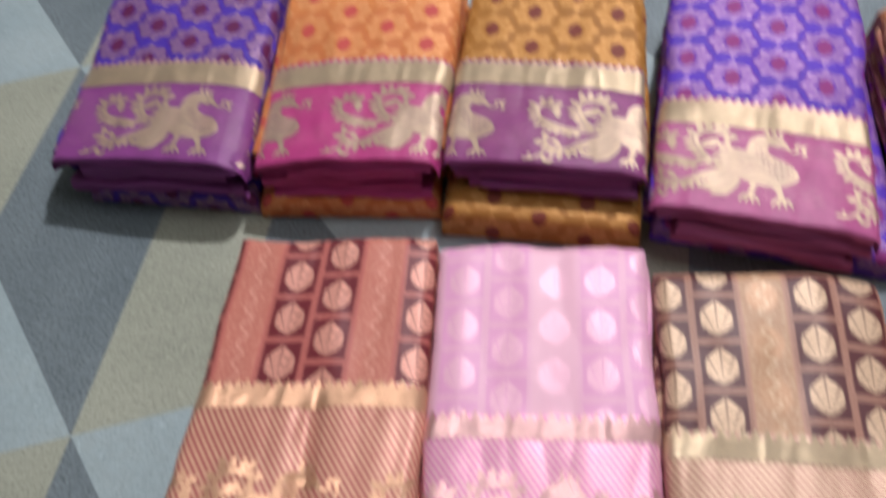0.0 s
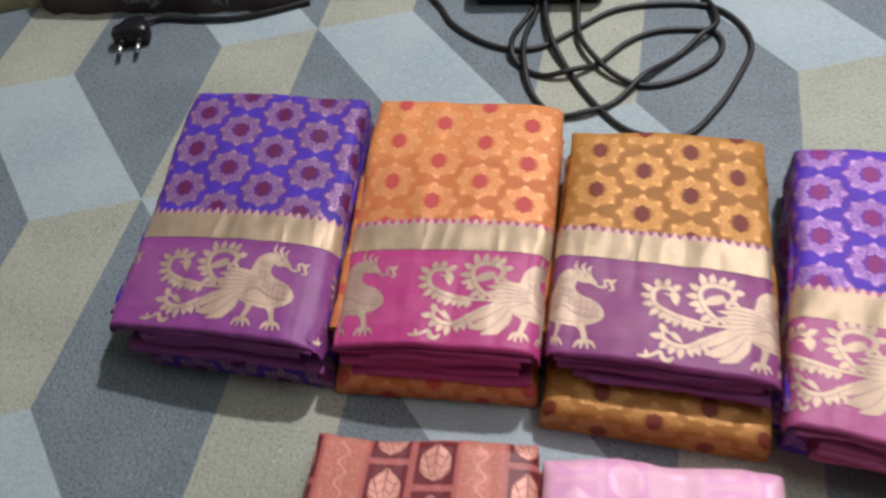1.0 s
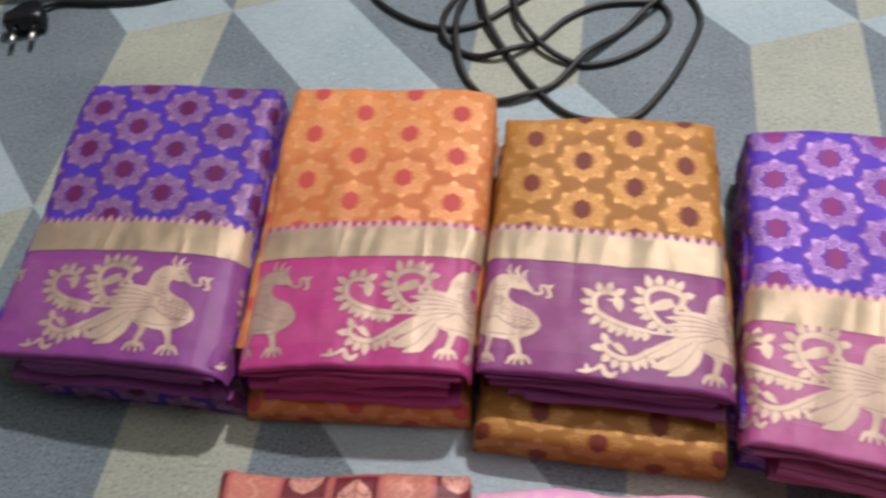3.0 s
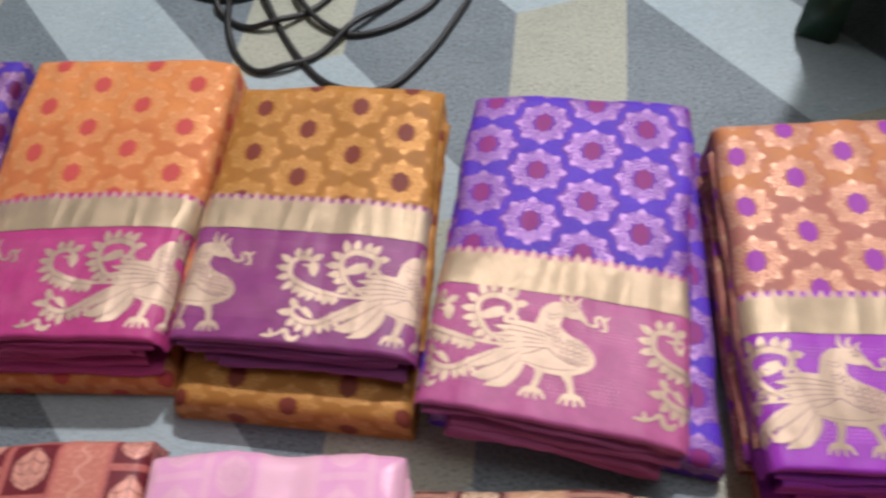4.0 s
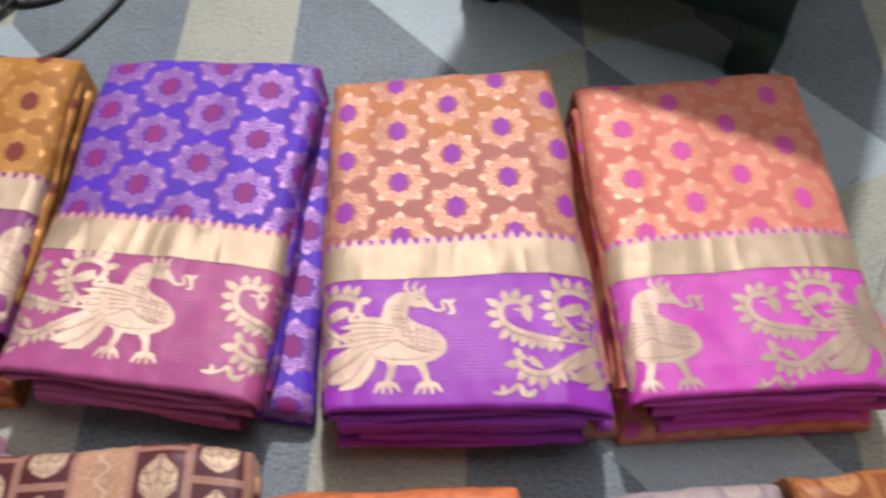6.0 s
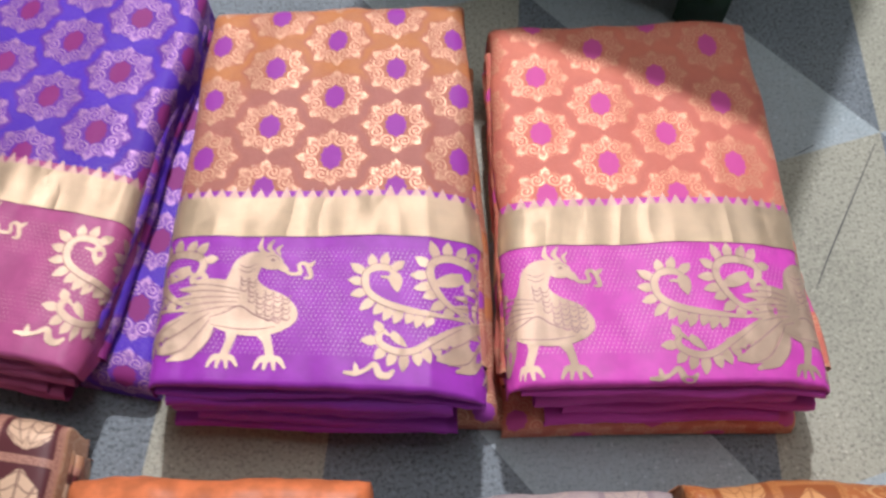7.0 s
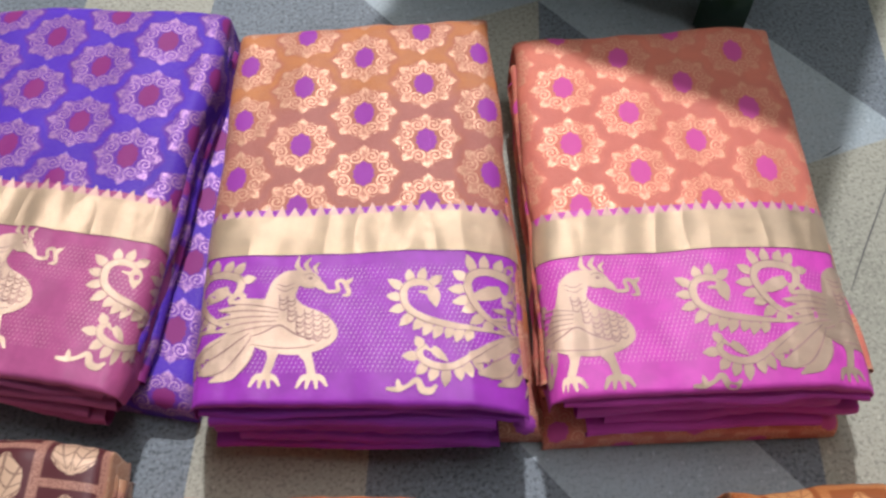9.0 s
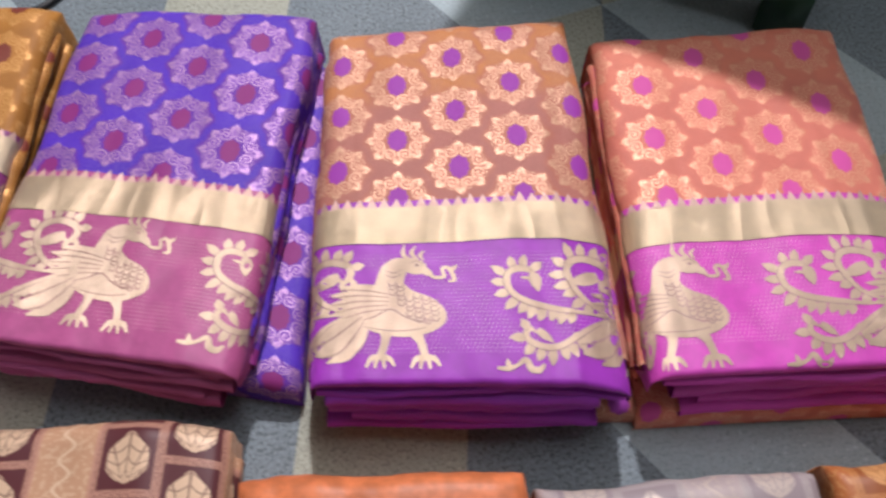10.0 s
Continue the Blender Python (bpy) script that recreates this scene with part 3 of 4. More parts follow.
BIRD, BIRD_LINES = bird_shapes()


def laid(place, tris, beak, scale, lift, limit, tall=1.0):
    """Flat triangles laid onto the cloth, as far across as limit."""
    bm = bmesh.new()
    layer = bm.loops.layers.uv.new("UVMap")
    for tri in tris:
        ab = [(beak[0] + p.x * scale, beak[1] + p.y * scale * tall) for p in tri]
        if any(abs(a) > limit for a, _ in ab):
            continue
        f = bm.faces.new([bm.verts.new(place(a, b, lift + p.z * scale)) for (a, b), p in zip(ab, tri)])
        for loop, p in zip(f.loops, ab):
            loop[layer].uv = p
    return bm


def empty(name, at):
    ob = new(name)
    ob.location = (at[0], at[1], 0)
    ob.empty_display_size = 0.02
    bpy.context.view_layer.update()
    return ob


def hang(ob, thing):
    """Makes ob, built in world coordinates, a part of thing."""
    ob.parent = thing
    ob.matrix_parent_inverse = Matrix.Translation(thing.location).inverted()
    return ob


def layer_mesh(fold, z, thick, inset, front, seed, left=0.0, right=0.0, lean=0.0):
    """One turned-in edge of the stack: a wavy lip with a rounded front."""
    rnd = random.Random(seed)
    ph, amp = rnd.uniform(0, 6), rnd.uniform(0.0006, 0.0022)
    us = span(-fold.hw + 0.004 + left, fold.hw - 0.004 - right, 44)
    prof = [(0.035, 0.0), (0.012, 0.4), (0.003, 0.42), (0.0, 0.1), (0.0008, -0.25), (0.005, -0.45), (0.035, -0.5)]

    def place(u, k):
        y, h = prof[int(k)]
        f = inset + front + 0.0042 * noise.noise((u * 16, seed * 1.7, 0.0)) + 0.0012 * noise.noise((u * 90, seed, 5.0))
        p = fold.plan(u, y + f)
        zz = z + h * thick * (1 + 0.4 * noise.noise((u * 30, seed, 9.0))) + amp * math.sin(u * 38 + ph) + lean * u - fold.slump(u) * min(1.0, z / fold.top + 0.1) + 0.0032 * noise.noise((u * 22, seed * 3.1, 1.0))
        return Vector((p.x, p.y, max(zz, 0.0015)))

    return grid_mesh(us, list(range(len(prof))), place)


# how the top cloth falls away: left from, left slope, right from, right slope
TILTS = {1: (0.0, 0.10, 0.085, 0.2), 2: (0.03, 0.16, 0.09, 0.1), 3: (9, 0, 0.075, 0.12), 4: (0.07, 0.15, 0.07, 0.12), 5: (0.09, 0.12, 0.072, 0.36), 6: (0.09, 0.12, 0.055, 0.2)}


def folded_saree(label, corners, top, base, seed, field, ground, gold, beak=None, anchor=None, base_shift=(0, 0, 0, 0), layers=6, line=None, band_b=(0.110, 0.142)):
    """A saree folded to a slab: field cloth, border with gilt band, the lips of the inner folds at the front and the field cloth beneath."""
    fl, fr, br, bl = (Vector(c) for c in corners)
    br, bl = br + (br - fr) * 0.03, bl + (bl - fl) * 0.03
    fold = Fold(fl, fr, br, bl, top, base * 0.6, seed, crease=0.008 if seed == 11 else None, tilt=TILTS.get(seed, (9, 0, 9, 0)))
    mid = sum((Vector(c) for c in corners), Vector((0, 0))) / 4
    thing = tagged(empty("folded_saree", mid), label, "folded saree", "folded sarees on the floor")
    shift = (0.0, 0.0)
    if anchor:
        shift = fold.local(anchor)
    limit = fold.hw + 0.03
    b0, b1 = band_b

    def wavy(b, a):
        return b + 0.0016 * noise.noise((a * 14, seed * 2.3, 0.0))

    body = grid_mesh(fold.across(60), fold.along(b1 + 0.0055, 44), lambda a, b: fold.at(a, b))
    lay = body.loops.layers.uv.active
    for f in body.faces:
        for loop in f.loops:
            loop[lay].uv = (loop[lay].uv.x - shift[0], loop[lay].uv.y - shift[1])
    hang(part("field_cloth", body, field, None), thing)
    flat = fold.hw - fold.edge

    def skirt(a, b, lift=0.0):
        """The border's sides hang less towards the front."""
        k = min(1.0, 0.45 + max(b, 0.0) * 9)
        if abs(a) > flat:
            a = math.copysign(flat + (abs(a) - flat) * k, a)
        return fold.at(a, b, lift)

    hang(part("border", grid_mesh(fold.across(100), span(-0.004, 0.004, 8) + span(0.004, b1 + 0.0055, 40)[1:], skirt), ground, None, "woven border"), thing)
    hang(part("gold_band", grid_mesh(fold.across(100), span(0, 1, 10), lambda a, t: fold.at(a, wavy(b0 + (b1 - b0) * t, a), 0.0007)), gold, None, "gilt band"), thing)
    # the band's mesh was laid by parameter: give it cloth coordinates
    me = bpy.data.objects[thing.children[-1].name].data
    for d in me.uv_layers[0].data:
        d.uv = (d.uv[0], b0 + (b1 - b0) * d.uv[1])
    teeth = []
    step = 0.0092
    for i in range(int(-limit / step), int(limit / step) + 1):
        x = i * step
        y = wavy(b1, x) - 0.0005
        teeth.append((Vector((x - step * 0.45, y, 0)), Vector((x + step * 0.45, y, 0)), Vector((x + 0.0004, y + 0.0084 + 0.0012 * math.sin(i * 1.7), 0))))
    hang(part("temple_edge", laid(fold.at, teeth, (0, 0), 1.0, 0.0008, limit), TEETH if seed < 7 else gold, None, "row of small woven teeth"), thing)
    if beak:
        at = fold.local(beak)
        for k in (-1, 0, 1, 2):
            spot = (at[0] + 0.182 * k, at[1])
            bm = laid(skirt, BIRD, spot, 0.0101, 0.0004, limit - 0.012, 1.03)
            if len(bm.faces) < 12:
                bm.free()
                continue
            bird = hang(part("peacock_motif", bm, GOLD_BIRD if seed < 7 else gold, None, "gilt woven bird with scrolled tail"), thing)
            lines = laid(skirt, BIRD_LINES, spot, 0.0101, 0.00065, limit - 0.012, 1.03)
            if lines.faces:
                ob = part("feather_detail", lines, line, None)
                ob.parent = bird
                tagged(ob, kind="stuff")
            else:
                lines.free()
    # lips of the inner folds: two thin plies under the border, then looser, set-in turns that lean across one another
    low = base + 0.002
    rnd = random.Random(seed * 71)
    share = [0.55, 0.5] + [rnd.uniform(0.5, 1.9) for _ in range(layers - 2)]
    z = top - 0.0045
    for i in range(layers):
        r = random.Random(seed * 17 + i)
        thick = (top - 0.0045 - low) * share[i] / sum(share)
        z -= thick
        loose = i >= 2
        inset = r.uniform(-0.005, 0.003) - 0.007 * i / layers if loose else (0.0012 if i == 0 else -0.0025)
        left = r.uniform(0.002, 0.038) if loose else r.uniform(0, 0.004)
        right = r.uniform(0.0, 0.022) if loose else r.uniform(0, 0.004)
        bm = layer_mesh(fold, z + thick / 2, thick * (1.25 if loose else 0.95), inset, 0.0, seed * 10 + i, left, right, r.uniform(-0.035, 0.035) if loose else 0.0)
        hang(part("fold_layer", bm, ground, None), thing)
    # edges of the stacked folds along both sides
    fl, fr, br, bl = fold.c
    for side, quad in enumerate(((fr, br, bl, fl), (bl, fl, fr, br))):
        flank = Fold(*quad, top, base, seed)
        for i in range(3):
            r = random.Random(seed * 53 + side * 7 + i)
            z = top - 0.024 - i * (top - 0.03) / 3.2
            bm = layer_mesh(flank, z, 0.013, r.uniform(-0.004, -0.001), 0.0, seed * 77 + side * 9 + i, 0.012 + r.uniform(0, 0.02), 0.012 + r.uniform(0, 0.01))
            lay = bm.loops.layers.uv.active
            for f in bm.faces:
                for loop in f.loops:
                    loop[lay].uv = (loop[lay].uv.x, loop[lay].uv.y * 0.003 + 0.02 * i)
            hang(part("side_fold", bm, field, None), thing)
    # the cloth beneath
    dl, dr, dfront, dback = base_shift
    fl, fr, br, bl = (Vector(c) for c in corners)
    ex, ey = (fr - fl).normalized(), (bl - fl).normalized()
    lower = Fold(fl + ex * dl - ey * dfront, fr + ex * dr - ey * dfront, br + ex * dr * 0.5 - ey * 0.004, bl + ex * 0.004 - ey * 0.004, base + 0.004, 0.001, seed + 0.7, edge=0.012, back=0.014, wave=0.0015)
    rows = [-v for v in reversed(span(0, base + 0.003, 8)[1:])] + lower.along(0.0, 20)

    def under(a, b):
        if b >= 0.005:
            return lower.at(a, b)
        out, d = Fold.over(0.005 - b, 0.012)
        p = lower.at(a, 0.012)
        q = lower.plan(0, 0.012 - out) - lower.plan(0, 0.012)
        return Vector((p.x + q.x, p.y + q.y, max(p.z - d, 0.0012)))

    hang(part("base_fold", grid_mesh(lower.across(24), rows, under), field, None, "lowest fold of the field cloth"), thing)
    return thing


GOLD = gilt("gold_thread", rgb(226, 201, 170))
GOLD_PALE = gilt("pale_gold_thread", rgb(224, 198, 168))
GOLD_BIRD = gilt("rosy_gold_thread", rgb(228, 200, 177), 0.39, 0.6)
LINE_P = plain_silk("purple_line", rgb(178, 138, 136))
LINE_M = plain_silk("magenta_line", rgb(186, 144, 140))

TEETH = gilt("pink_gold_thread_teeth", rgb(232, 192, 182), 0.45, 0.3)

PURPLE = border_silk("plum_border", rgb(134, 64, 132), rgb(205, 160, 170))
MAGENTA = border_silk("magenta_border", rgb(182, 62, 126), rgb(225, 160, 170))
PLUM = border_silk("dark_plum_border", rgb(138, 62, 120), rgb(205, 150, 160))
ROSE = border_silk("rose_plum_border", rgb(178, 86, 138), rgb(225, 170, 180))
VIOLET = border_silk("violet_border", rgb(156, 54, 178), rgb(226, 180, 216))
PINK = border_silk("orchid_border", rgb(206, 74, 180), rgb(240, 184, 216))

BLUE_1 = flower_silk("blue_rosettes_dim", rgb(58, 26, 172), rgb(52, 22, 158), rgb(94, 46, 128), rgb(214, 176, 180), rgb(98, 32, 78), None, 0.0012)
BLUE_4 = flower_silk("blue_rosettes", rgb(80, 38, 190), rgb(70, 32, 174), rgb(110, 56, 160), rgb(212, 172, 194), rgb(140, 50, 122), None, 0.0012)
# the warm silks carry back-edge sheen in their ground colours
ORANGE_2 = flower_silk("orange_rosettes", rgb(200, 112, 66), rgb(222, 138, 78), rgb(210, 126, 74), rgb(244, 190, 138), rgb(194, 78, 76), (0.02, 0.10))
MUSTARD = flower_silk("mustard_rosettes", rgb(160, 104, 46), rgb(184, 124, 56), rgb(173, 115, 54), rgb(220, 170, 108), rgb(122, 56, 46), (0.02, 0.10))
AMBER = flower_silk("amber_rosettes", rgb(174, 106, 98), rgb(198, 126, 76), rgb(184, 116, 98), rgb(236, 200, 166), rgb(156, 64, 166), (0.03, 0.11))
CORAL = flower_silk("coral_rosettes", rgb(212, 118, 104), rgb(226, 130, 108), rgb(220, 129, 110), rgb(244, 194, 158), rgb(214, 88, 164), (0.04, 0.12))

SAREES = [
    ("royal blue silk saree with silver rosettes and plum peacock border, folded", ((-0.329, 0.790), (-0.107, 0.764), (-0.106, 1.092), (-0.320, 1.106)), 0.080, 0.022, 1, BLUE_1, PURPLE, (-0.130, 0.852), (-0.198, 0.953), (0.03, 0.004, 0.004, 0), LINE_P),
    ("orange silk saree with gold rosettes and magenta peacock border, folded", ((-0.100, 0.772), (0.100, 0.764), (0.121, 1.078), (-0.093, 1.090)), 0.080, 0.026, 2, ORANGE_2, MAGENTA, (-0.041, 0.854), (-0.014, 0.940), (0.0, 0.0, 0.016, 0), LINE_M),
    ("mustard silk saree with gold rosettes and plum peacock border, folded", ((0.105, 0.768), (0.309, 0.742), (0.333, 1.026), (0.131, 1.042)), 0.080, 0.036, 3, MUSTARD, PLUM, (0.170, 0.841), (0.249, 0.950), (0.0, -0.002, 0.040, 0), LINE_P),
    ("violet blue silk saree with pink rosettes and rose peacock border, folded", ((0.309, 0.709), (0.512, 0.661), (0.568, 0.990), (0.364, 1.018)), 0.080, 0.030, 4, BLUE_4, ROSE, (0.464, 0.767), (0.459, 0.887), (0.008, 0.034, -0.010, 0), LINE_M),
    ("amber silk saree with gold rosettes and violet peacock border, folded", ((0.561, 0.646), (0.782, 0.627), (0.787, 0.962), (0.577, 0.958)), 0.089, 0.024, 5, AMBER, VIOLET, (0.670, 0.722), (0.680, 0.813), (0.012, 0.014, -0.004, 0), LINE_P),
    ("coral silk saree with gold rosettes and orchid pink peacock border, folded", ((0.796, 0.634), (1.011, 0.627), (1.019, 0.936), (0.806, 0.938)), 0.084, 0.024, 6, CORAL, PINK, (0.865, 0.710), (0.883, 0.801), (0.0, -0.008, 0.009, 0), LINE_M),
]
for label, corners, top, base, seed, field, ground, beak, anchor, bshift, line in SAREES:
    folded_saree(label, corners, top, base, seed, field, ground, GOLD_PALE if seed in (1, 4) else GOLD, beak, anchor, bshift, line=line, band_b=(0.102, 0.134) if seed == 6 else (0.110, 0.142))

# the second row, nearer the camera
CHECK_A = check_silk("maroon_checks", rgb(112, 38, 48), rgb(198, 114, 106), rgb(220, 156, 140), rgb(202, 124, 110))
CHECK_B = check_silk("pink_checks", rgb(234, 166, 206), rgb(240, 184, 208), rgb(240, 186, 208), rgb(240, 184, 206))
CHECK_C = check_silk("brown_checks", rgb(88, 40, 46), rgb(184, 136, 118), rgb(212, 180, 152), rgb(190, 146, 116))
CHECK_D = plain_silk("orange_silk", rgb(214, 122, 78))
CHECK_E = check_silk("grey_checks", rgb(150, 136, 140), rgb(172, 160, 160), rgb(192, 176, 168), rgb(176, 160, 160))
CHECK_F = check_silk("rust_checks", rgb(150, 84, 46), rgb(186, 122, 72), rgb(206, 150, 98), rgb(176, 104, 60))
STRIPE_A = striped_silk("rose_stripes", rgb(192, 110, 104), rgb(226, 178, 152))
STRIPE_B = striped_silk("pink_stripes", rgb(230, 140, 188), rgb(243, 194, 204))
STRIPE_C = striped_silk("mauve_stripes", rgb(182, 128, 116), rgb(222, 190, 162))
GOLD_ROSE = gilt("rose_gold_thread", rgb(230, 180, 148))
GOLD_PINK = gilt("pink_gold_thread", rgb(240, 190, 190))
FRONT = [
    ("maroon and rose brocade saree with small checks, folded", ((-0.122, 0.372), (0.092, 0.372), (0.103, 0.680), (-0.097, 0.682)), 0.060, 11, CHECK_A, STRIPE_A, GOLD_ROSE, (0.134, 0.152)),
    ("pale pink brocade saree with small lotus checks, folded", ((0.095, 0.362), (0.291, 0.360), (0.302, 0.664), (0.105, 0.668)), 0.062, 12, CHECK_B, STRIPE_B, GOLD_PINK, (0.116, 0.132)),
    ("dark brown brocade saree with gold lotus checks, folded", ((0.296, 0.340), (0.488, 0.334), (0.506, 0.626), (0.308, 0.640)), 0.060, 13, CHECK_C, STRIPE_C, GOLD, (0.122, 0.140)),
    ("plain orange silk saree, folded", ((0.506, 0.286), (0.700, 0.276), (0.705, 0.578), (0.512, 0.590)), 0.060, 14, CHECK_D, STRIPE_A, GOLD, (0.116, 0.132)),
    ("silver grey brocade saree, folded", ((0.705, 0.270), (0.892, 0.262), (0.897, 0.560), (0.709, 0.570)), 0.060, 15, CHECK_E, STRIPE_C, GOLD_PALE, (0.116, 0.132)),
    ("rust orange brocade saree, folded", ((0.900, 0.270), (1.090, 0.262), (1.098, 0.560), (0.903, 0.568)), 0.062, 16, CHECK_F, STRIPE_A, GOLD, (0.116, 0.132)),
]
STRIPES = {11: (0.028, 0.572), 12: (0.191, 0.560), 13: (0.375, 0.544)}
for label, corners, top, seed, field, ground, gold, bands in FRONT:
    spot = (corners[0][0] + 0.155, corners[0][1] + 0.066)
    folded_saree(label, corners, top, 0.022, seed, field, ground, gold, spot, STRIPES.get(seed), (0.002, 0.0, 0.0, 0), 4, band_b=bands, line=ground)


# ---- cable, plug and the things along the back ----
def tube(name, pts, radius, material):
    cu = bpy.data.curves.new(name, "CURVE")
    cu.dimensions, cu.bevel_depth, cu.bevel_resolution, cu.use_fill_caps = "3D", radius, 4, True
    line = smooth_line(pts, 8)
    sp = cu.splines.new("POLY")
    sp.points.add(len(line) - 1)
    for q, p in zip(sp.points, line):
        q.co = (*p, 1)
    cu.materials.append(material)
    ob = new(name, cu)
    dg = bpy.context.evaluated_depsgraph_get()
    me = bpy.data.meshes.new_from_object(ob.evaluated_get(dg))
    bpy.data.objects.remove(ob)
    for p in me.polygons:
        p.use_smooth = True
    return new(name, me)


R = 0.0038
coil = [(-0.13, 1.46, R), (-0.056, 1.371, R), (-0.028, 1.321, R), (0.013, 1.284, R), (0.056, 1.266, R), (0.097, 1.271, R), (0.142, 1.305, R), (0.196, 1.345, R), (0.264, 1.356, R), (0.324, 1.348, R),
        (0.356, 1.312, R), (0.365, 1.266, R), (0.344, 1.213, R), (0.310, 1.153, R), (0.266, 1.106, R), (0.207, 1.113, R), (0.168, 1.154, R), (0.134, 1.216, R), (0.108, 1.282, R * 3), (0.100, 1.354, R * 3), (0.118, 1.385, R * 3),
        (0.142, 1.360, R * 4), (0.145, 1.288, R * 3), (0.163, 1.243, R * 3), (0.190, 1.210, R * 2), (0.224, 1.194, R), (0.267, 1.204, R), (0.311, 1.235, R), (0.329, 1.268, R), (0.321, 1.296, R),
        (0.289, 1.302, R), (0.245, 1.298, R), (0.207, 1.276, R), (0.170, 1.237, R), (0.134, 1.216, R * 3), (0.098, 1.214, R), (0.068, 1.234, R), (0.056, 1.262, R * 3), (0.066, 1.313, R), (0.120, 1.395, R),
        (0.230, 1.405, R), (0.304, 1.387, R), (0.326, 1.314, R * 3), (0.301, 1.280, R * 3), (0.270, 1.248, R), (0.225, 1.206, R * 3), (0.188, 1.165, R), (0.153, 1.145, R * 2), (0.116, 1.141, R), (0.087, 1.176, R),
        (0.074, 1.229, R * 3), (0.074, 1.285, R * 3), (0.088, 1.344, R * 2), (0.080, 1.400, R)]
tagged(tube("power_cable", coil, R, RUBBER), "black rubber power cable lying in loose coils", "cable")

plug = tagged(empty("power_plug", (-0.485, 1.30)), "black moulded mains plug with bright metal pins", "plug")


def plug_mesh():
    """A moulded grip: waisted behind the pin face, flat underneath, rounded on top."""
    bm = bmesh.new()
    rings = []
    for t, w, h in ((0.0, 0.019, 0.026), (0.004, 0.0215, 0.029), (0.016, 0.0215, 0.030), (0.024, 0.017, 0.026), (0.034, 0.015, 0.023), (0.046, 0.011, 0.018), (0.050, 0.007, 0.014)):
        ring = []
        for k in range(16):
            q = 2 * math.pi * k / 16
            cx, cz = math.cos(q), math.sin(q)
            ring.append(bm.verts.new((math.copysign(abs(cx) ** 0.6, cx) * w * 1.25, t, 0.001 + h / 2 + math.copysign(abs(cz) ** 0.6, cz) * h / 2)))
        rings.append(ring)
    for p, q in zip(rings, rings[1:]):
        for k in range(16):
            bm.faces.new((p[k], p[(k + 1) % 16], q[(k + 1) % 16], q[k]))
    bm.faces.new(rings[0])
    bm.faces.new(rings[-1][::-1])
    bmesh.ops.recalc_face_normals(bm, faces=bm.faces[:])
    bmesh.ops.transform(bm, matrix=pose(-0.481, 1.284, 0, 0, 0, 10), verts=bm.verts)
    return bm


hang(part("plug_body", plug_mesh(), BLACK_PLASTIC, None), plug)
for x in (-0.0125, 0.0125):
    at = pose(-0.481, 1.284, 0, 0, 0, 10) @ Vector((x, 0, 0))
    for name, r1, depth, off, mat, label in (("pin", 0.0036, 0.022, 0.0175, STEEL, "bright nickel pin"), ("pin_sleeve", 0.0039, 0.010, 0.004, BLACK_PLASTIC, "black pin sleeve")):
        bm = bmesh.new()
        bmesh.ops.create_cone(bm, cap_ends=True, segments=14, radius1=r1 * 0.85, radius2=r1, depth=depth, matrix=pose(at.x + math.sin(radians(10)) * off, at.y - math.cos(radians(10)) * off, 0.015, -90, 0, 10))
        hang(part(name, bm, mat, None, label), plug)
hang(tube("cord", [(-0.476, 1.33, 0.010), (-0.452, 1.342, 0.006), (-0.40, 1.338, 0.005), (-0.33, 1.342, 0.005), (-0.24, 1.375, 0.005)], 0.0042, RUBBER), plug)


def bundle(name, label, x0, x1, y0, y1, h, material, seed):
    """A soft cloth heap with a rounded, creased outline."""
    def place(u, v):
        a = math.pi * v
        x = x0 + (x1 - x0) * u
        end = min(1.0, min(u, 1 - u) * 14) ** 0.5
        cr = noise.noise((x * 14, v * 5, seed)) * 0.012 + noise.noise((x * 50, v * 9, seed)) * 0.004
        y = (y0 + y1) / 2 - math.cos(a) * ((y1 - y0) / 2 + cr) * (0.8 + 0.2 * end)
        z = max(0.0, math.sin(a)) ** 0.6 * (h + cr) * end
        return Vector((x, y, max(z, 0.0)))
    return tagged(part(name, grid_mesh(span(0, 1, 60), span(0, 1, 24), place), material, None), label, "cloth bundle")


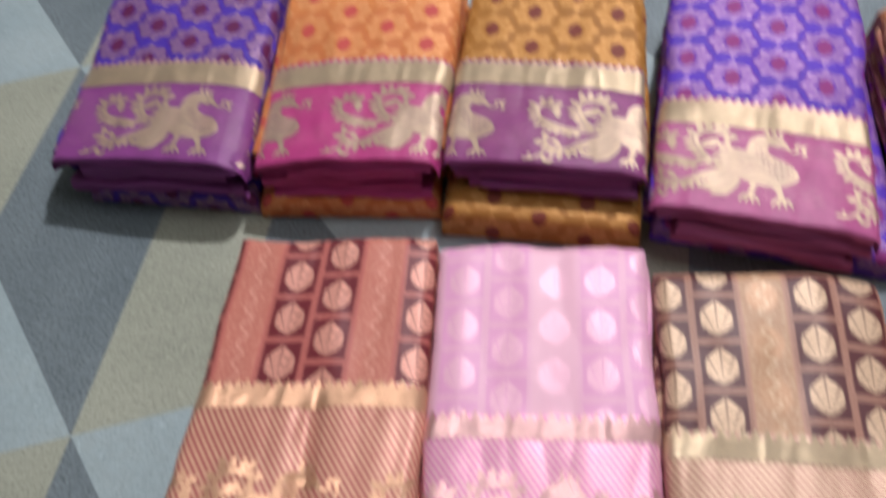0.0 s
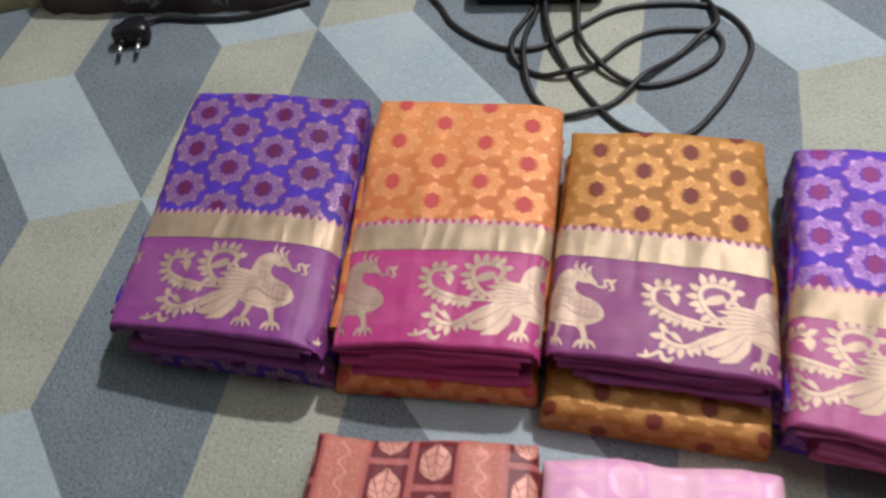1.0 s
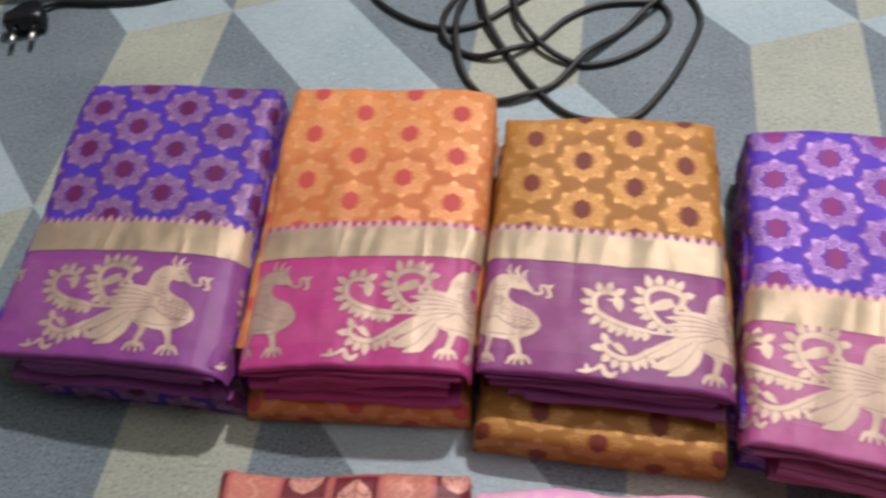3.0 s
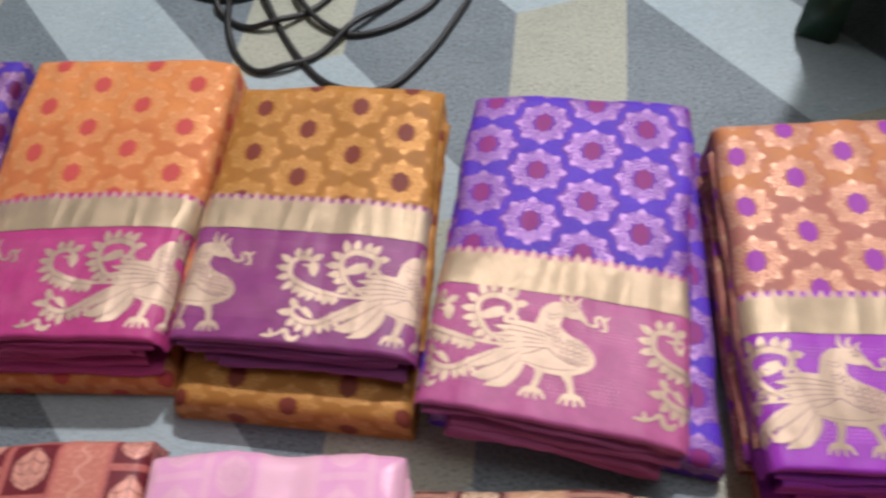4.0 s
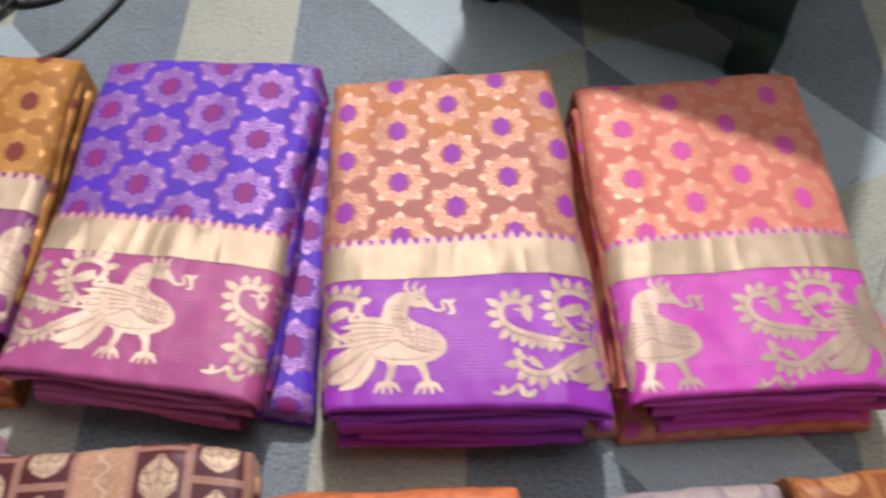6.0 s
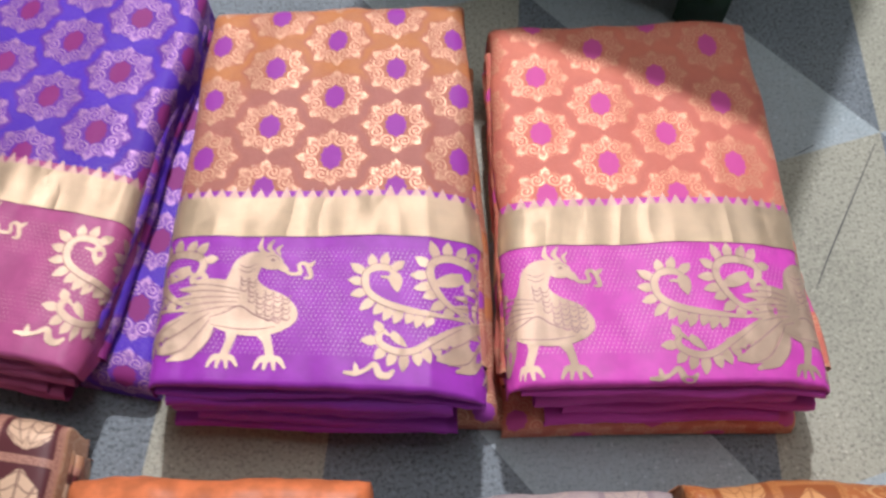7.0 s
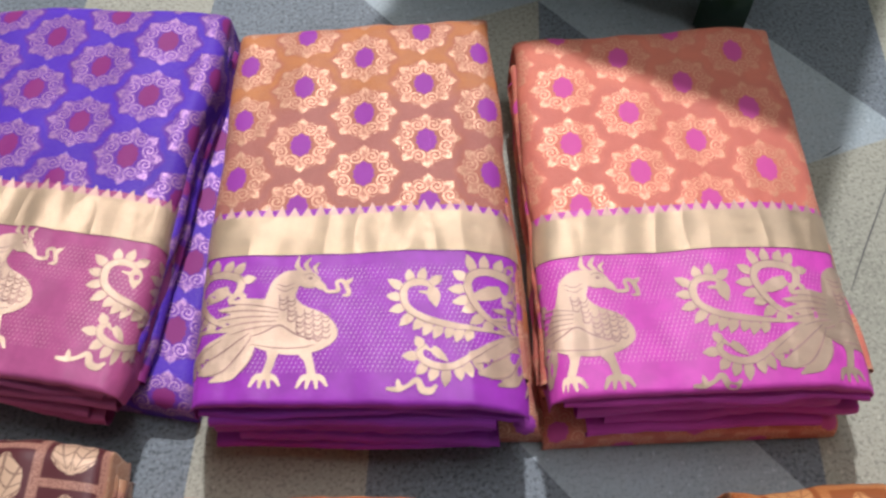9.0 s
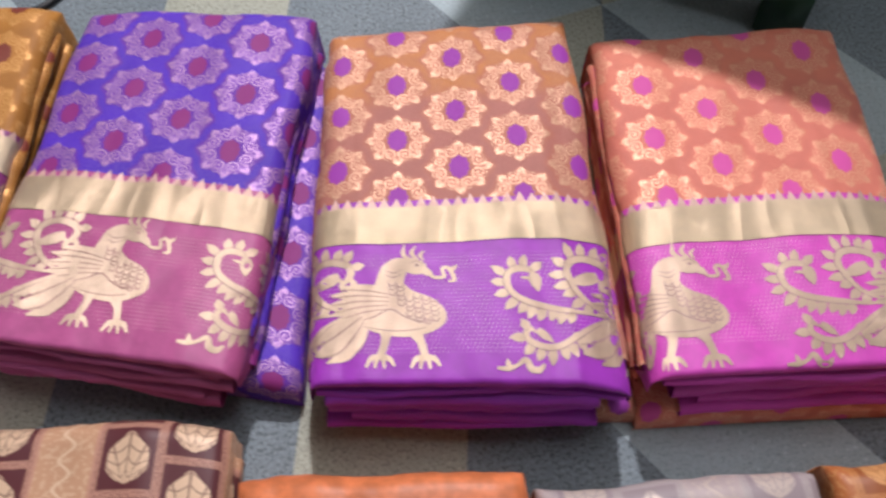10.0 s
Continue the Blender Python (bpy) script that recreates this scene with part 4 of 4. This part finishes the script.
bundle("draped_cloth", "pale yellow cloth lying on the floor", -0.95, -0.655, 1.372, 1.62, 0.07, YELLOW_CLOTH, 5.0)
bundle("draped_cloth", "dark brown cloth with woven grey figures, heaped on the floor", -0.66, -0.245, 1.360, 1.64, 0.10, DARK_CLOTH, 3.0)
bundle("draped_cloth", "teal cloth heaped on the floor", -0.25, -0.085, 1.392, 1.62, 0.08, TEAL_CLOTH, 8.0)
tagged(part("adapter_box", box_mesh(0.0, 0.18, 1.362, 1.47, 0.0, 0.05, 0.006), BLACK_PLASTIC, None), "black plastic adapter box behind the coiled cable", "adapter")

# a low green stool, set at a slant
stool = tagged(empty("stool", (1.0, 1.28)), "dark green painted wooden box stool on short feet", "stool")
SLANT = pose(0.722, 1.166, 0, 0, 0, -29)


def slanted(x0, x1, y0, y1, z0, z1, bevel=0.004):
    bm = box_mesh(x0, x1, y0, y1, z0, z1, bevel)
    bmesh.ops.transform(bm, matrix=SLANT, verts=bm.verts)
    return bm


for x in (0.0, 0.305):
    for y in (0.0, 0.475):
        hang(part("foot", slanted(x, x + 0.045, y, y + 0.045, 0.0, 0.0715), GREEN, None), stool)
for k in range(3):
    z = 0.072 + k * 0.1
    for y in (0.002, 0.500):
        hang(part("side_board", slanted(0.004, 0.346, y, y + 0.018, z, z + 0.0985, 0.003), GREEN, None), stool)
    for x in (0.004, 0.328):
        hang(part("end_board", slanted(x, x + 0.018, 0.022, 0.498, z, z + 0.0985, 0.003), GREEN, None), stool)
hang(part("seat_board", slanted(-0.035, 0.345, -0.010, 0.528, 0.3715, 0.390, 0.006), GREEN, None), stool)

# scratches in the vinyl beside the coral saree
SCRATCH = painted("scratched_vinyl", rgb(84, 88, 88), 0.7)
for line, width in (([(1.142, 0.869), (1.102, 0.808), (1.073, 0.764), (1.053, 0.732)], 0.0012), ([(1.069, 0.861), (1.078, 0.865), (1.089, 0.871)], 0.0010)):
    bm = bmesh.new()
    for tri in ribbon(line, [width * 0.5, width, width * 0.6]):
        bm.faces.new([bm.verts.new((p.x, p.y, 0.0009)) for p in tri])
    hang(part("scratch", bm, SCRATCH, None, "dark scratch"), bpy.data.objects["floor"])
